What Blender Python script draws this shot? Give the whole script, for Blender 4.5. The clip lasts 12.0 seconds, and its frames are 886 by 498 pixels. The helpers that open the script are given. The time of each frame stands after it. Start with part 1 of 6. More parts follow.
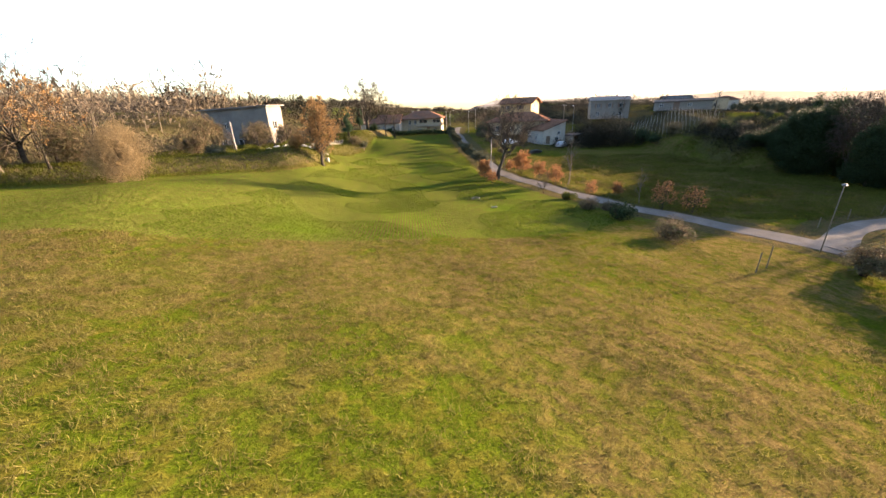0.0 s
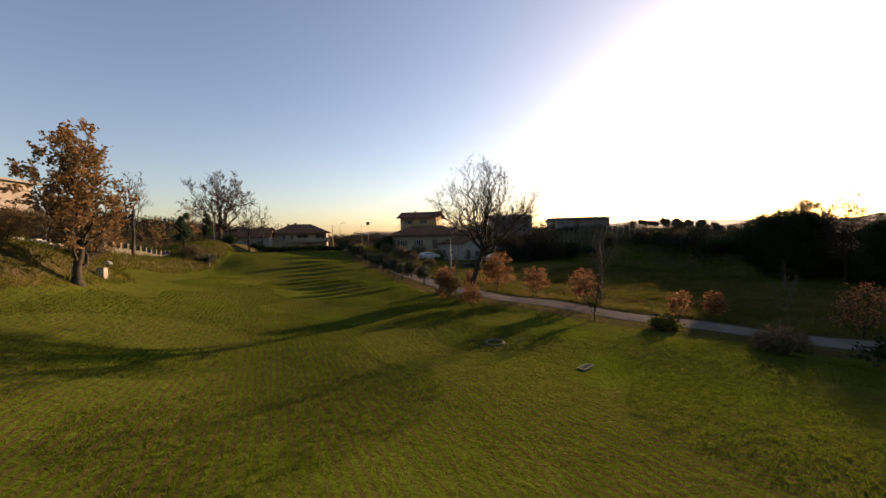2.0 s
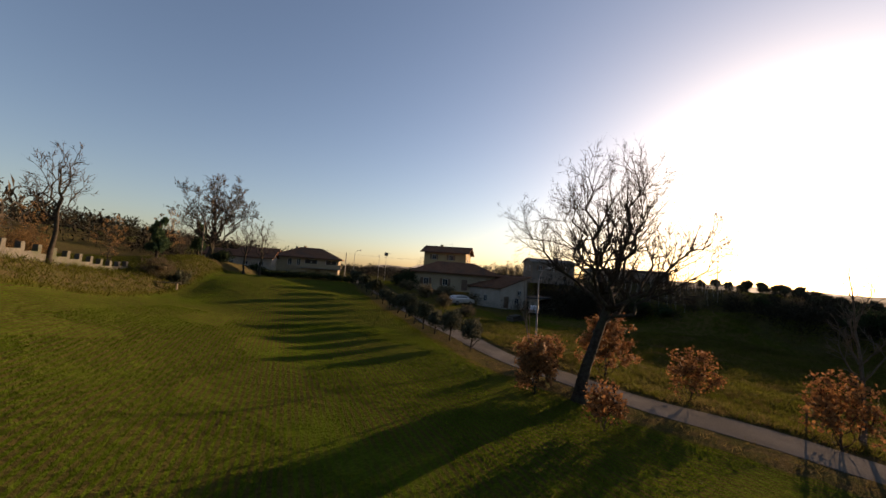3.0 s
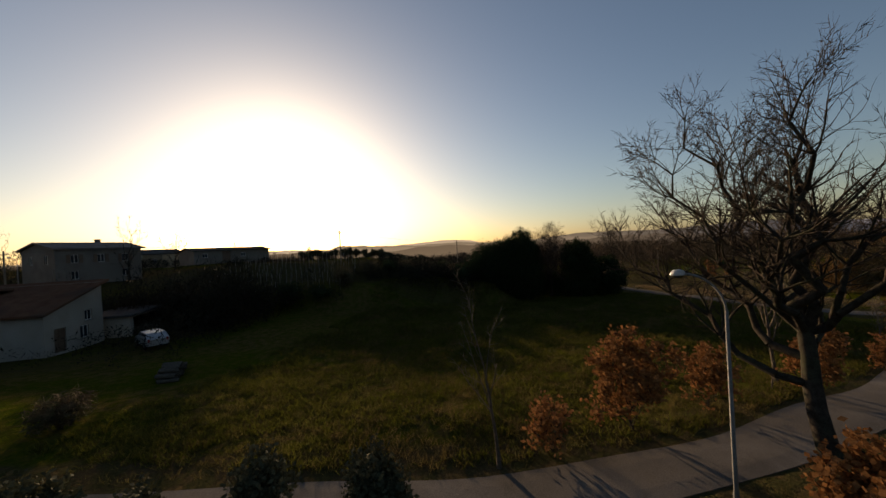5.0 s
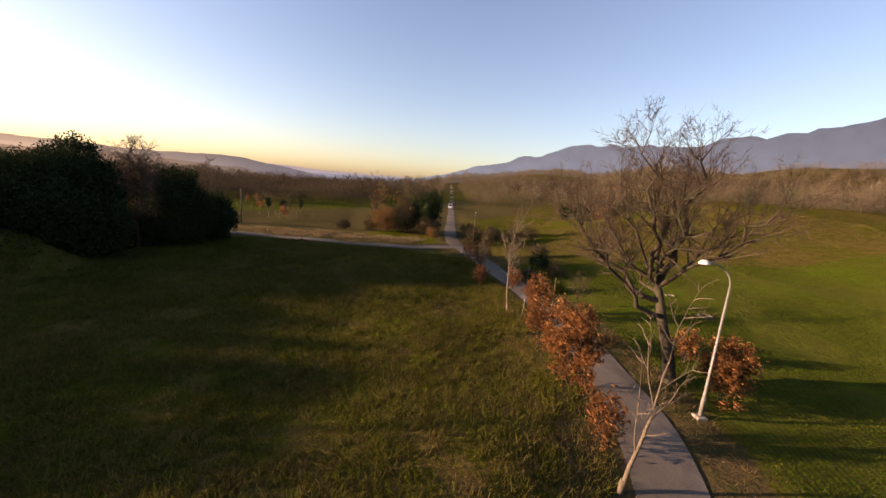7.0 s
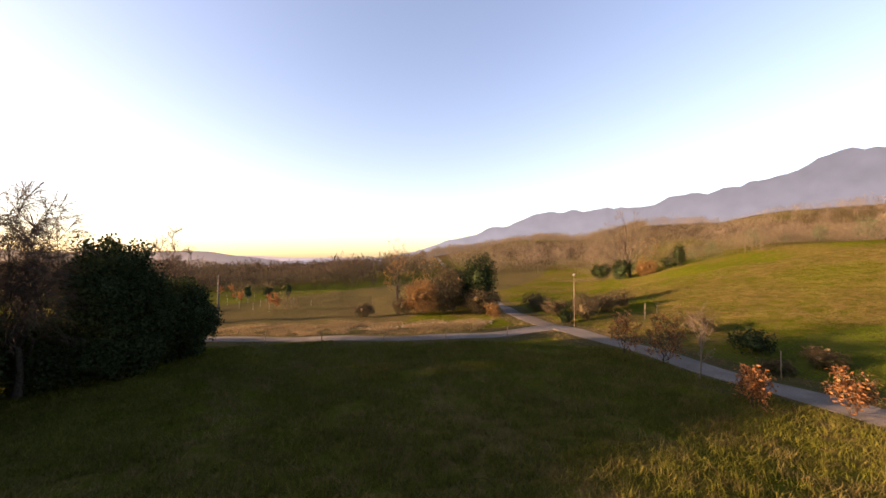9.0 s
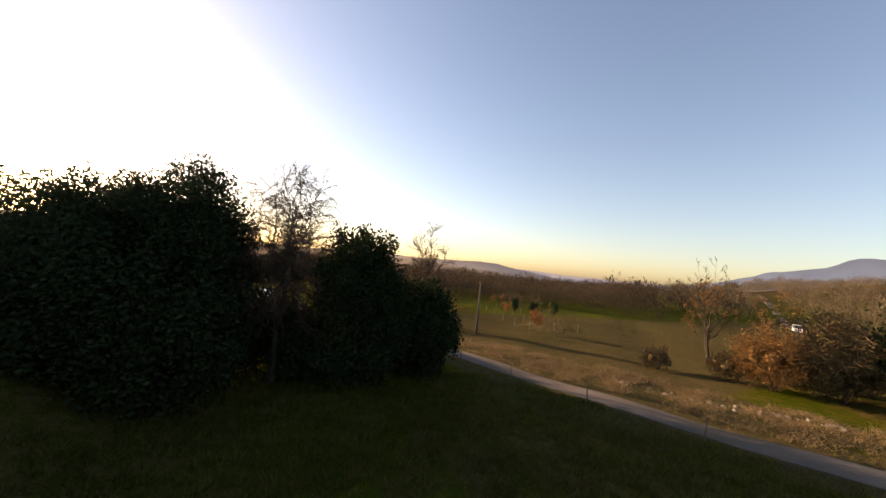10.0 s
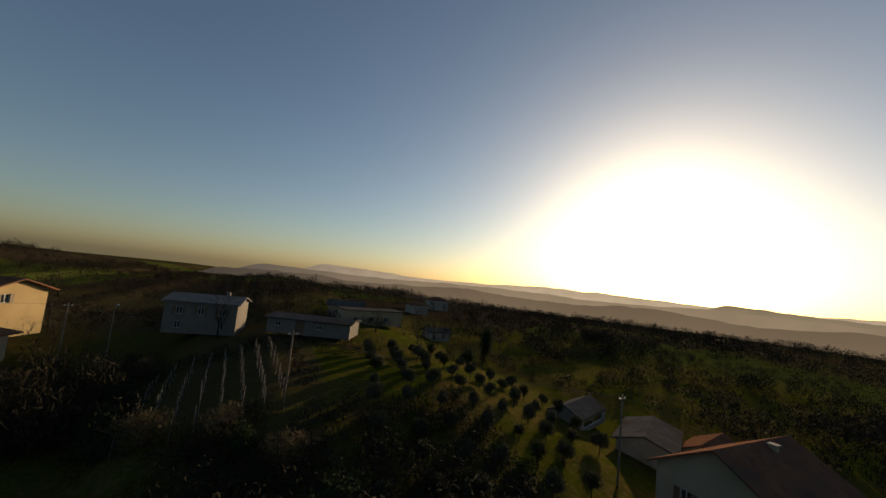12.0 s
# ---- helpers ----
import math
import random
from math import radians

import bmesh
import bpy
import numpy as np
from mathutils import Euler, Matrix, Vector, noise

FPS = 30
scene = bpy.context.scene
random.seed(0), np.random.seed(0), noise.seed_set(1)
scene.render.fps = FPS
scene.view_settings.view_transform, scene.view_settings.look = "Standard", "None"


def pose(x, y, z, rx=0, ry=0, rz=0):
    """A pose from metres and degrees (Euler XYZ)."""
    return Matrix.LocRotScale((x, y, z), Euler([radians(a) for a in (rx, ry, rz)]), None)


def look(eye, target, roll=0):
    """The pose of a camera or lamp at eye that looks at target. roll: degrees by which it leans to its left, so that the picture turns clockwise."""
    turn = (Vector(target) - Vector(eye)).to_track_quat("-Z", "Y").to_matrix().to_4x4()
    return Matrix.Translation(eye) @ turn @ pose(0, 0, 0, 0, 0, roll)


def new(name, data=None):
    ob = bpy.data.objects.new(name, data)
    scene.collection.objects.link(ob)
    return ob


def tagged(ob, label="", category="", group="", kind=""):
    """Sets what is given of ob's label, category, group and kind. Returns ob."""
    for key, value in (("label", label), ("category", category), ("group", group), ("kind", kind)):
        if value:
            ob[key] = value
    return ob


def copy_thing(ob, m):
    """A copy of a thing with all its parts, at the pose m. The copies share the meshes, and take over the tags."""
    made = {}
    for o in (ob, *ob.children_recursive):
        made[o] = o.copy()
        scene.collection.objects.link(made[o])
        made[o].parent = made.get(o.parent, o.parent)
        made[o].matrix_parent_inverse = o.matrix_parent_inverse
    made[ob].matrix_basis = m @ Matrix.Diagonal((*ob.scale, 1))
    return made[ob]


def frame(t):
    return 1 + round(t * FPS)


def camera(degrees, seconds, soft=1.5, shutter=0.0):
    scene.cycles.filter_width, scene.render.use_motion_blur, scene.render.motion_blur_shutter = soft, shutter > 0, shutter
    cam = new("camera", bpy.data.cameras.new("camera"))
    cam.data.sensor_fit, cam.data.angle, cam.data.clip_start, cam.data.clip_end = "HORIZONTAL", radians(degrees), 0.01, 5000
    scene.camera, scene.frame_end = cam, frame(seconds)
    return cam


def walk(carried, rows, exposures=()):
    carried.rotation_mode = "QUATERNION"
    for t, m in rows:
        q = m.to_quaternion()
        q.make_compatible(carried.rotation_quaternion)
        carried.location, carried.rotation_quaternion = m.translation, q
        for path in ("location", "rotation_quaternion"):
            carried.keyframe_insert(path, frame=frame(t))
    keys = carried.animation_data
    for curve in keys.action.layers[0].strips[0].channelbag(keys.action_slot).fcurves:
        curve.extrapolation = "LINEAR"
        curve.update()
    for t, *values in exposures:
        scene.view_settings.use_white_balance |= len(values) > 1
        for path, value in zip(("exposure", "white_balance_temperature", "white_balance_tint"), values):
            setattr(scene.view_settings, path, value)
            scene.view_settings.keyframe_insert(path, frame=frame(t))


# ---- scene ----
cam = camera(101.0, 12.0)
PATH = [
    (0, (6.49, 5.93, 10.29), (5.50, 15.19, 6.63), -2.5),
    (0.5, (3.17, 11.54, 7.93), (4.30, 21.13, 5.35), -1.7),
    (1, (0.84, 18.50, 6.32), (3.64, 28.03, 5.17), -5.7),
    (1.5, (-0.66, 25.89, 5.47), (2.20, 35.45, 4.82), -5.6),
    (2, (-1.24, 33.60, 4.98), (1.30, 43.27, 4.58), -1.3),
    (2.5, (-1.22, 41.26, 4.72), (1.18, 50.97, 4.85), 0.6),
    (3, (-1.54, 48.55, 4.72), (0.63, 58.28, 5.39), 4.1),
    (3.2, (-1.53, 51.54, 4.65), (0.64, 61.27, 5.43), 4.2),
    (4.8, (-2.07, 71.04, 6.29), (7.37, 74.32, 6.61), -4.7),
    (5, (-1.51, 73.27, 6.56), (8.37, 74.80, 6.53), -3.2),
    (5.2, (-0.66, 75.30, 6.87), (9.31, 75.20, 6.11), -1.5),
    (5.5, (0.71, 77.97, 7.28), (10.37, 75.80, 5.86), 2.7),
    (6, (3.65, 81.93, 7.66), (11.88, 76.58, 5.77), 6.8),
    (6.5, (7.54, 84.63, 7.64), (13.71, 76.97, 5.78), 7.6),
    (6.7, (9.28, 85.26, 7.63), (14.67, 77.04, 5.78), 6.4),
    (8.3, (24.81, 79.37, 6.30), (27.89, 69.97, 4.84), 3.7),
    (8.5, (26.36, 78.11, 5.96), (29.51, 68.69, 4.80), 3.6),
    (9, (30.18, 74.59, 5.26), (34.18, 65.43, 5.56), -0.1),
    (9.5, (33.86, 70.37, 4.94), (40.59, 62.99, 5.44), -0.3),
    (10, (37.90, 66.11, 4.91), (46.93, 61.85, 5.37), 5.8),
    (10.5, (42.49, 62.23, 5.30), (52.45, 62.16, 6.28), 3.7),
    (11, (47.96, 60.06, 6.42), (56.86, 64.30, 8.08), 4.8),
    (11.3, (51.07, 58.98, 8.80), (58.78, 64.99, 10.89), 6.9),
    (11.5, (52.91, 58.57, 11.04), (59.79, 65.51, 13.14), 6.3),
    (11.7, (54.67, 58.43, 13.66), (60.69, 66.19, 15.55), 2.0),
    (12, (56.93, 58.88, 17.56), (61.34, 67.81, 18.49), 6.0),
]
EXPOSURES = [(0, 3.71, 7080, 20), (0.5, 3.26, 7080, 20), (1, 2.61, 8130, 26), (1.5, 2.14, 8130, 27), (2, 1.84, 8030, 27), (2.5, 1.6, 7930, 25), (3, 1.48, 7880, 24), (4.8, 0.7, 7780, 17), (5, 0.7, 7780, 17), (5.5, 1.0, 7780, 22), (6, 1.3, 8030, 31), (6.5, 1.8, 8130, 33), (8.3, 3.06, 8100, 32), (8.5, 3.11, 8150, 32), (9, 2.96, 9000, 36), (9.5, 2.86, 9150, 36), (10, 2.32, 8730, 28), (10.5, 1.86, 7980, 26), (11, 1.54, 8030, 20), (11.5, 0.93, 7680, 16), (12, 0.59, 7530, 12)]
walk(cam, [(t, look(eye, target, roll)) for t, eye, target, roll in PATH], EXPOSURES)

# --- light: low winter sun in a hazy sky ---
SUN_AZ, SUN_EL = 57.9, 9.3
world = bpy.data.worlds.new("world")
scene.world = world
world.use_nodes = True
wn = world.node_tree
sky = wn.nodes.new("ShaderNodeTexSky")
sky.sky_type, sky.sun_disc = "NISHITA", False
sky.sun_elevation, sky.sun_rotation = radians(SUN_EL), radians(SUN_AZ)
sky.altitude, sky.air_density, sky.dust_density, sky.ozone_density = 300, 1.0, 1.4, 2.6
wn.nodes["Background"].inputs["Strength"].default_value = 0.073
wn.links.new(sky.outputs[0], wn.nodes["Background"].inputs[0])
sun_data = bpy.data.lights.new("sun", "SUN")
sun_data.energy, sun_data.angle, sun_data.color = 3.9, radians(0.6), (1.0, 0.77, 0.53)
sun = new("sun", sun_data)
sun.matrix_world = look((0, 0, 60), (-60 * math.sin(radians(SUN_AZ)) * math.cos(radians(SUN_EL)), -60 * math.cos(radians(SUN_AZ)) * math.cos(radians(SUN_EL)), 60 - 60 * math.sin(radians(SUN_EL))))

# --- materials ---
def material(name, c1, c2, scale=3.0, rough=0.85, bump=0.3, fine=40.0, c3=None, metal=0.0, patch=0.25, per_object=0.0, per_island=0.0, through_light=0.0, bump_dist=0.02, gloss=0.5):
    """Two tones mixed by noise at two scales, with bump."""
    m = bpy.data.materials.new(name)
    m.use_nodes = True
    nt = m.node_tree
    n, link = nt.nodes, nt.links
    b = n["Principled BSDF"]
    b.inputs["Roughness"].default_value, b.inputs["Metallic"].default_value = rough, metal
    b.inputs["Specular IOR Level"].default_value = gloss if rough < 0.8 else (0.06 if rough < 1.0 else 0.0)
    tc = n.new("ShaderNodeTexCoord")
    big, small = n.new("ShaderNodeTexNoise"), n.new("ShaderNodeTexNoise")
    for t, s in ((big, scale * patch), (small, fine)):
        t.inputs["Scale"].default_value, t.inputs["Detail"].default_value, t.inputs["Roughness"].default_value = s, 5.0, 0.62
        link.new(tc.outputs["Object"], t.inputs["Vector"])
    mid = n.new("ShaderNodeTexNoise")
    mid.inputs["Scale"].default_value, mid.inputs["Detail"].default_value = scale, 6.0
    link.new(tc.outputs["Object"], mid.inputs["Vector"])
    def mixer(kind, fac, a, c):
        x = n.new("ShaderNodeMix")
        x.data_type, x.blend_type = "RGBA", kind
        for sock, v in ((x.inputs[0], fac), (x.inputs[6], a), (x.inputs[7], c)):
            if isinstance(v, bpy.types.NodeSocket):
                link.new(v, sock)
            else:
                sock.default_value = v if sock == x.inputs[0] else (*v, 1)
        return x.outputs[2]
    ramp = n.new("ShaderNodeValToRGB")
    ramp.color_ramp.elements[0].position, ramp.color_ramp.elements[1].position = 0.36, 0.66
    link.new(mid.outputs[0], ramp.inputs[0])
    col = mixer("MIX", ramp.outputs[0], c1, c2)
    if c3:
        r3 = n.new("ShaderNodeValToRGB")
        r3.color_ramp.elements[0].position, r3.color_ramp.elements[1].position = 0.48, 0.66
        link.new(big.outputs[0], r3.inputs[0])
        col = mixer("MIX", r3.outputs[0], col, c3)
    grain = n.new("ShaderNodeValToRGB")
    grain.color_ramp.elements[0].color, grain.color_ramp.elements[1].color = (0.62, 0.62, 0.62, 1), (1.25, 1.25, 1.25, 1)
    grain.color_ramp.elements[0].position, grain.color_ramp.elements[1].position = 0.3, 0.72
    link.new(small.outputs[0], grain.inputs[0])
    col = mixer("MULTIPLY", 1.0, col, grain.outputs[0])
    for amount, node, out in ((per_object, "ShaderNodeObjectInfo", "Random"), (per_island, "ShaderNodeNewGeometry", "Random Per Island")):
        if amount:
            info, hsv, rng_ = n.new(node), n.new("ShaderNodeHueSaturation"), n.new("ShaderNodeMapRange")
            rng_.inputs[3].default_value, rng_.inputs[4].default_value = 1 - amount, 1 + amount
            link.new(info.outputs[out], rng_.inputs[0])
            link.new(rng_.outputs[0], hsv.inputs["Value"])
            link.new(col, hsv.inputs["Color"])
            col = hsv.outputs[0]
    link.new(col, b.inputs["Base Color"])
    if bump:
        bp = n.new("ShaderNodeBump")
        bp.inputs["Strength"].default_value, bp.inputs["Distance"].default_value = bump, bump_dist
        link.new(small.outputs[0], bp.inputs["Height"])
        link.new(bp.outputs[0], b.inputs["Normal"])
    if through_light:
        b.inputs["Specular IOR Level"].default_value = 0.04
        tr, add = n.new("ShaderNodeBsdfTranslucent"), n.new("ShaderNodeMixShader")
        link.new(col, tr.inputs[0])
        add.inputs[0].default_value = through_light
        link.new(b.outputs[0], add.inputs[1])
        link.new(tr.outputs[0], add.inputs[2])
        link.new(add.outputs[0], n["Material Output"].inputs[0])
    return m

M = {
    "lane": material("worn_asphalt", (0.110, 0.100, 0.088), (0.152, 0.138, 0.123), 0.8, 1.0, 0.25, 30, (0.090, 0.080, 0.067)),
    "bark": material("grey_bark", (0.030, 0.024, 0.018), (0.058, 0.047, 0.037), 6, 0.95, 0.6, 30, (0.045, 0.047, 0.028)),
    "twig": material("bare_twigs", (0.040, 0.030, 0.022), (0.070, 0.053, 0.039), 5, 0.95, 0, 20, per_island=0.2),
    "pale_bark": material("pale_bark", (0.093, 0.07669, 0.05812), (0.1348, 0.1116, 0.08599), 6, 0.9, 0.4, 30),
    "oak_leaf": material("dry_oak_leaves", (0.21, 0.095, 0.036), (0.29, 0.145, 0.06), 9, 0.75, 0, 30, per_island=0.35, through_light=0.35),
    "ochre_leaf": material("ochre_leaves", (0.16, 0.092, 0.036), (0.216, 0.132, 0.056), 9, 0.75, 0, 30, per_island=0.35, through_light=0.3),
    "evergreen": material("holm_oak_leaves", (0.014, 0.024, 0.010), (0.03, 0.045, 0.017), 7, 0.85, 0, 20, per_island=0.4, through_light=0.15),
    "pine": material("pine_needles", (0.028, 0.05, 0.024), (0.05, 0.085, 0.035), 7, 0.7, 0, 20, per_island=0.35, through_light=0.15),
    "olive": material("olive_leaves", (0.040, 0.045, 0.026), (0.068, 0.072, 0.044), 7, 0.9, 0, 20, per_island=0.35, through_light=0.1),
    "bramble": material("winter_scrub", (0.08, 0.06, 0.036), (0.12, 0.088, 0.048), 6, 0.9, 0, 20, (0.064, 0.072, 0.028), per_island=0.35, through_light=0.15),
    "straw": material("dry_straw", (0.15, 0.108, 0.056), (0.23, 0.172, 0.095), 6, 0.9, 0, 20, per_island=0.3, through_light=0.3),
    "blade": material("grass_blades", (0.060, 0.066, 0.010), (0.090, 0.091, 0.016), 0.25, 0.8, 0, 6, per_island=0.35, through_light=0.4),
    "crop_blade": material("cereal_blades", (0.049, 0.074, 0.006), (0.070, 0.098, 0.010), 0.25, 0.8, 0, 6, per_island=0.3, through_light=0.4),
    "dry_blade": material("dry_grass_blades", (0.095, 0.073, 0.026), (0.138, 0.104, 0.042), 0.25, 0.85, 0, 6, (0.10, 0.10, 0.022), per_island=0.25, through_light=0.4),
    "wood_far": material("bare_woodland", (0.0448, 0.0344, 0.0256), (0.064, 0.0488, 0.0352), 0.05, 0.95, 0, 2, (0.0432, 0.04, 0.0256), per_island=0.3, through_light=0.25),
    # bare wood lightened in colour for sun falling on the southern and western woods
    "wood_sunlit": material("sunlit_winter_wood", (0.098, 0.079, 0.056), (0.138, 0.112, 0.079), 0.05, 0.95, 0, 2, (0.095, 0.082, 0.046), per_island=0.25, through_light=0.3),
    # bare wood darkened in colour for the self-shade of backlit crowns
    "wood_shaded": material("shaded_winter_wood", (0.020, 0.0165, 0.011), (0.034, 0.028, 0.018), 0.05, 0.95, 0, 2, (0.022, 0.024, 0.012), per_island=0.3),
    "white_wall": material("white_plaster", (0.31, 0.275, 0.225), (0.38, 0.34, 0.285), 0.7, 0.9, 0.15, 30, (0.25, 0.22, 0.18)),
    "cream_wall": material("cream_plaster", (0.2995, 0.2477, 0.167), (0.3456, 0.288, 0.2016), 0.7, 0.9, 0.15, 30, (0.2592, 0.2131, 0.144)),
    "yellow_wall": material("yellow_plaster", (0.34, 0.25, 0.125), (0.39, 0.295, 0.155), 0.7, 0.9, 0.15, 30, (0.29, 0.22, 0.11)),
    "grey_wall": material("grey_render", (0.155, 0.138, 0.118), (0.21, 0.19, 0.162), 0.6, 0.9, 0.2, 30, (0.16, 0.145, 0.12)),
    "stone_wall": material("fieldstone", (0.3, 0.2625, 0.21), (0.39, 0.3525, 0.285), 2.0, 0.9, 0.4, 14, (0.2475, 0.2175, 0.165)),
    "tile": material("clay_roof_tiles", (0.1309, 0.06247, 0.03868), (0.1845, 0.09226, 0.05652), 1.2, 1.0, 0.5, 18, (0.0952, 0.0595, 0.04462), per_object=0.15),
    "slab": material("roof_slab", (0.1536, 0.1408, 0.128), (0.2048, 0.192, 0.1792), 0.8, 1.0, 0.2, 25),
    "sheet": material("corrugated_sheet", (0.06825, 0.06597, 0.0637), (0.1001, 0.09555, 0.091), 0.8, 1.0, 0.15, 25, (0.0637, 0.05232, 0.04095)),
    "concrete": material("old_concrete", (0.192, 0.18, 0.16), (0.264, 0.248, 0.224), 2, 0.9, 0.3, 35, (0.128, 0.12, 0.096)),
    "mossy": material("mossy_concrete", (0.075, 0.07, 0.056), (0.12, 0.112, 0.092), 3, 0.95, 0.4, 30, (0.06, 0.066, 0.038)),
    "steel": material("galvanised_steel", (0.15, 0.145, 0.135), (0.20, 0.195, 0.185), 4, 0.7, 0.05, 30, metal=0.3),
    "dark": material("dark_metal", (0.025, 0.025, 0.027), (0.05, 0.05, 0.05), 3, 0.5, 0.05, 20),
    "lamp_white": material("white_enamel", (0.45, 0.45, 0.43), (0.52, 0.52, 0.50), 3, 0.35, 0.02, 30),
    "timber": material("weathered_timber", (0.12, 0.096, 0.069), (0.18, 0.15, 0.111), 5, 0.9, 0.4, 30),
    "pole_wood": material("pale_pole_timber", (0.07865, 0.06809, 0.05294), (0.1059, 0.09378, 0.07563), 5, 0.85, 0.3, 30),
    "shutter": material("brown_shutter", (0.10, 0.06, 0.035), (0.14, 0.085, 0.05), 4, 0.6, 0.1, 30),
    "white_paint": material("white_car_paint", (0.595, 0.595, 0.5865), (0.646, 0.646, 0.6375), 2, 0.3, 0.0, 10),
    "silver_paint": material("silver_car_paint", (0.38, 0.39, 0.40), (0.45, 0.46, 0.47), 2, 0.3, 0.0, 10, metal=0.5),
    "rubber": material("tyre_rubber", (0.02, 0.02, 0.02), (0.03, 0.03, 0.03), 5, 0.9, 0.1, 30),
    "soil": material("dark_soil", (0.055, 0.038, 0.022), (0.085, 0.06, 0.035), 4, 0.95, 0.3, 30),
    "rock": material("pale_stone", (0.374, 0.34, 0.2805), (0.493, 0.459, 0.391), 3, 0.9, 0.4, 20),
}

def glass_material():
    m = bpy.data.materials.new("window_glass")
    m.use_nodes = True
    b = m.node_tree.nodes["Principled BSDF"]
    b.inputs["Base Color"].default_value, b.inputs["Roughness"].default_value = (0.02, 0.025, 0.03, 1), 0.06
    return m
M["glass"] = glass_material()

def plain(name, color, rough=0.5):
    m = bpy.data.materials.new(name)
    m.use_nodes = True
    b = m.node_tree.nodes["Principled BSDF"]
    b.inputs["Base Color"].default_value, b.inputs["Roughness"].default_value = (*color, 1), rough
    return m
M["red"] = plain("red_lamp_glass", (0.35, 0.02, 0.02), 0.3)
M["water"] = plain("standing_water", (0.03, 0.035, 0.03), 0.08)

# --- mesh building ---
class Shape:
    """Collects faces for one mesh."""
    def __init__(self):
        self.v, self.f = [], []
    def add(self, verts, faces):
        k = len(self.v)
        self.v.extend(verts)
        self.f.extend([tuple(i + k for i in f) for f in faces])
        return self
    def box(self, x0, y0, z0, x1, y1, z1, bevel=0.0):
        b = bevel
        if not b:
            self.add([(x, y, z) for z in (z0, z1) for x, y in ((x0, y0), (x1, y0), (x1, y1), (x0, y1))],
                     [(3, 2, 1, 0), (4, 5, 6, 7), (0, 1, 5, 4), (1, 2, 6, 5), (2, 3, 7, 6), (3, 0, 4, 7)])
            return self
        rings = []
        for z, i in ((z0, b), (z0 + b, 0), (z1 - b, 0), (z1, b)):
            rings.append([(x0 + i, y0 + i, z), (x1 - i, y0 + i, z), (x1 - i, y1 - i, z), (x0 + i, y1 - i, z)])
        return self.loft(rings)
    def loft(self, rings, closed=True, caps=True):
        n = len(rings[0])
        faces = [(r * n + i, r * n + (i + 1) % n, (r + 1) * n + (i + 1) % n, (r + 1) * n + i) for r in range(len(rings) - 1) for i in range(n if closed else n - 1)]
        if caps:
            faces += [tuple(range(n))[::-1], tuple((len(rings) - 1) * n + i for i in range(n))]
        return self.add([p for r in rings for p in r], faces)
    def lathe(self, profile, n=10, at=(0, 0, 0)):
        return self.loft([[(at[0] + r * math.cos(2 * math.pi * i / n), at[1] + r * math.sin(2 * math.pi * i / n), at[2] + z) for i in range(n)] for r, z in profile])
    def tube(self, p, q, r0, r1, n=5, caps=False):
        p, q = Vector(p), Vector(q)
        d = (q - p).normalized()
        a = d.orthogonal().normalized()
        b = d.cross(a)
        ring = lambda c, r: [tuple(c + r * (math.cos(2 * math.pi * i / n) * a + math.sin(2 * math.pi * i / n) * b)) for i in range(n)]
        return self.loft([ring(p, r0), ring(q, r1)], caps=caps)
    def quad(self, c, u, w):
        c, u, w = Vector(c), Vector(u), Vector(w)
        return self.add([tuple(c - u), tuple(c - w), tuple(c + u), tuple(c + w)], [(0, 1, 2, 3)])
    def mesh(self, name, mat, smooth=False):
        me = bpy.data.meshes.new(name)
        me.from_pydata([tuple(p) for p in self.v], [], self.f)
        if mat:
            me.materials.append(mat)
        if smooth:
            me.polygons.foreach_set("use_smooth", [True] * len(me.polygons))
        me.update()
        return me

def part(name, shape, mat, parent=None, label="", smooth=False):
    ob = new(name, shape.mesh(name, mat, smooth) if isinstance(shape, Shape) else shape)
    ob.parent = parent
    if label:
        tagged(ob, label)
    return ob

def thing(name, label, category, group="", kind="", at=(0, 0, 0), turn=0.0, size=1.0):
    ob = new(name)
    ob.location, ob.rotation_euler, ob.scale = at, (0, 0, radians(turn)), (size, size, size)
    return tagged(ob, label, category, group, kind)

# --- terrain ---
def sm(a):
    a = np.clip(a, 0.0, 1.0)
    return a * a * (3 - 2 * a)

LANE = [(150, -190), (112, -116), (83, -58), (66, -24), (55, -2), (47.4, 13.4), (41.9, 24.2), (37.3, 32.0), (32.5, 38.0), (28.8, 42.2), (25.0, 46.8), (21.6, 51.0), (18.5, 55.0), (16.3, 58.4), (14.4, 61.7), (12.6, 64.9), (11.2, 68.0), (10.2, 71.0), (9.6, 74.0), (9.1, 77.0), (8.3, 81.0), (7.3, 86.0), (5.6, 93.5), (3.6, 102), (1.9, 111), (0.6, 120), (-0.6, 132), (-1.5, 142), (-2, 168)]
SIDE_LANE = [(34.2, 36.0), (36.2, 37.2), (38.6, 39.5), (41.4, 41.6), (46.5, 43.8), (52.5, 46.4), (59.0, 48.3), (65.0, 49.8), (70, 51.0), (75, 52.5), (80, 54.6), (86, 57.3), (93, 60.6), (100, 64.3), (106, 68.4), (112, 73), (122, 81)]

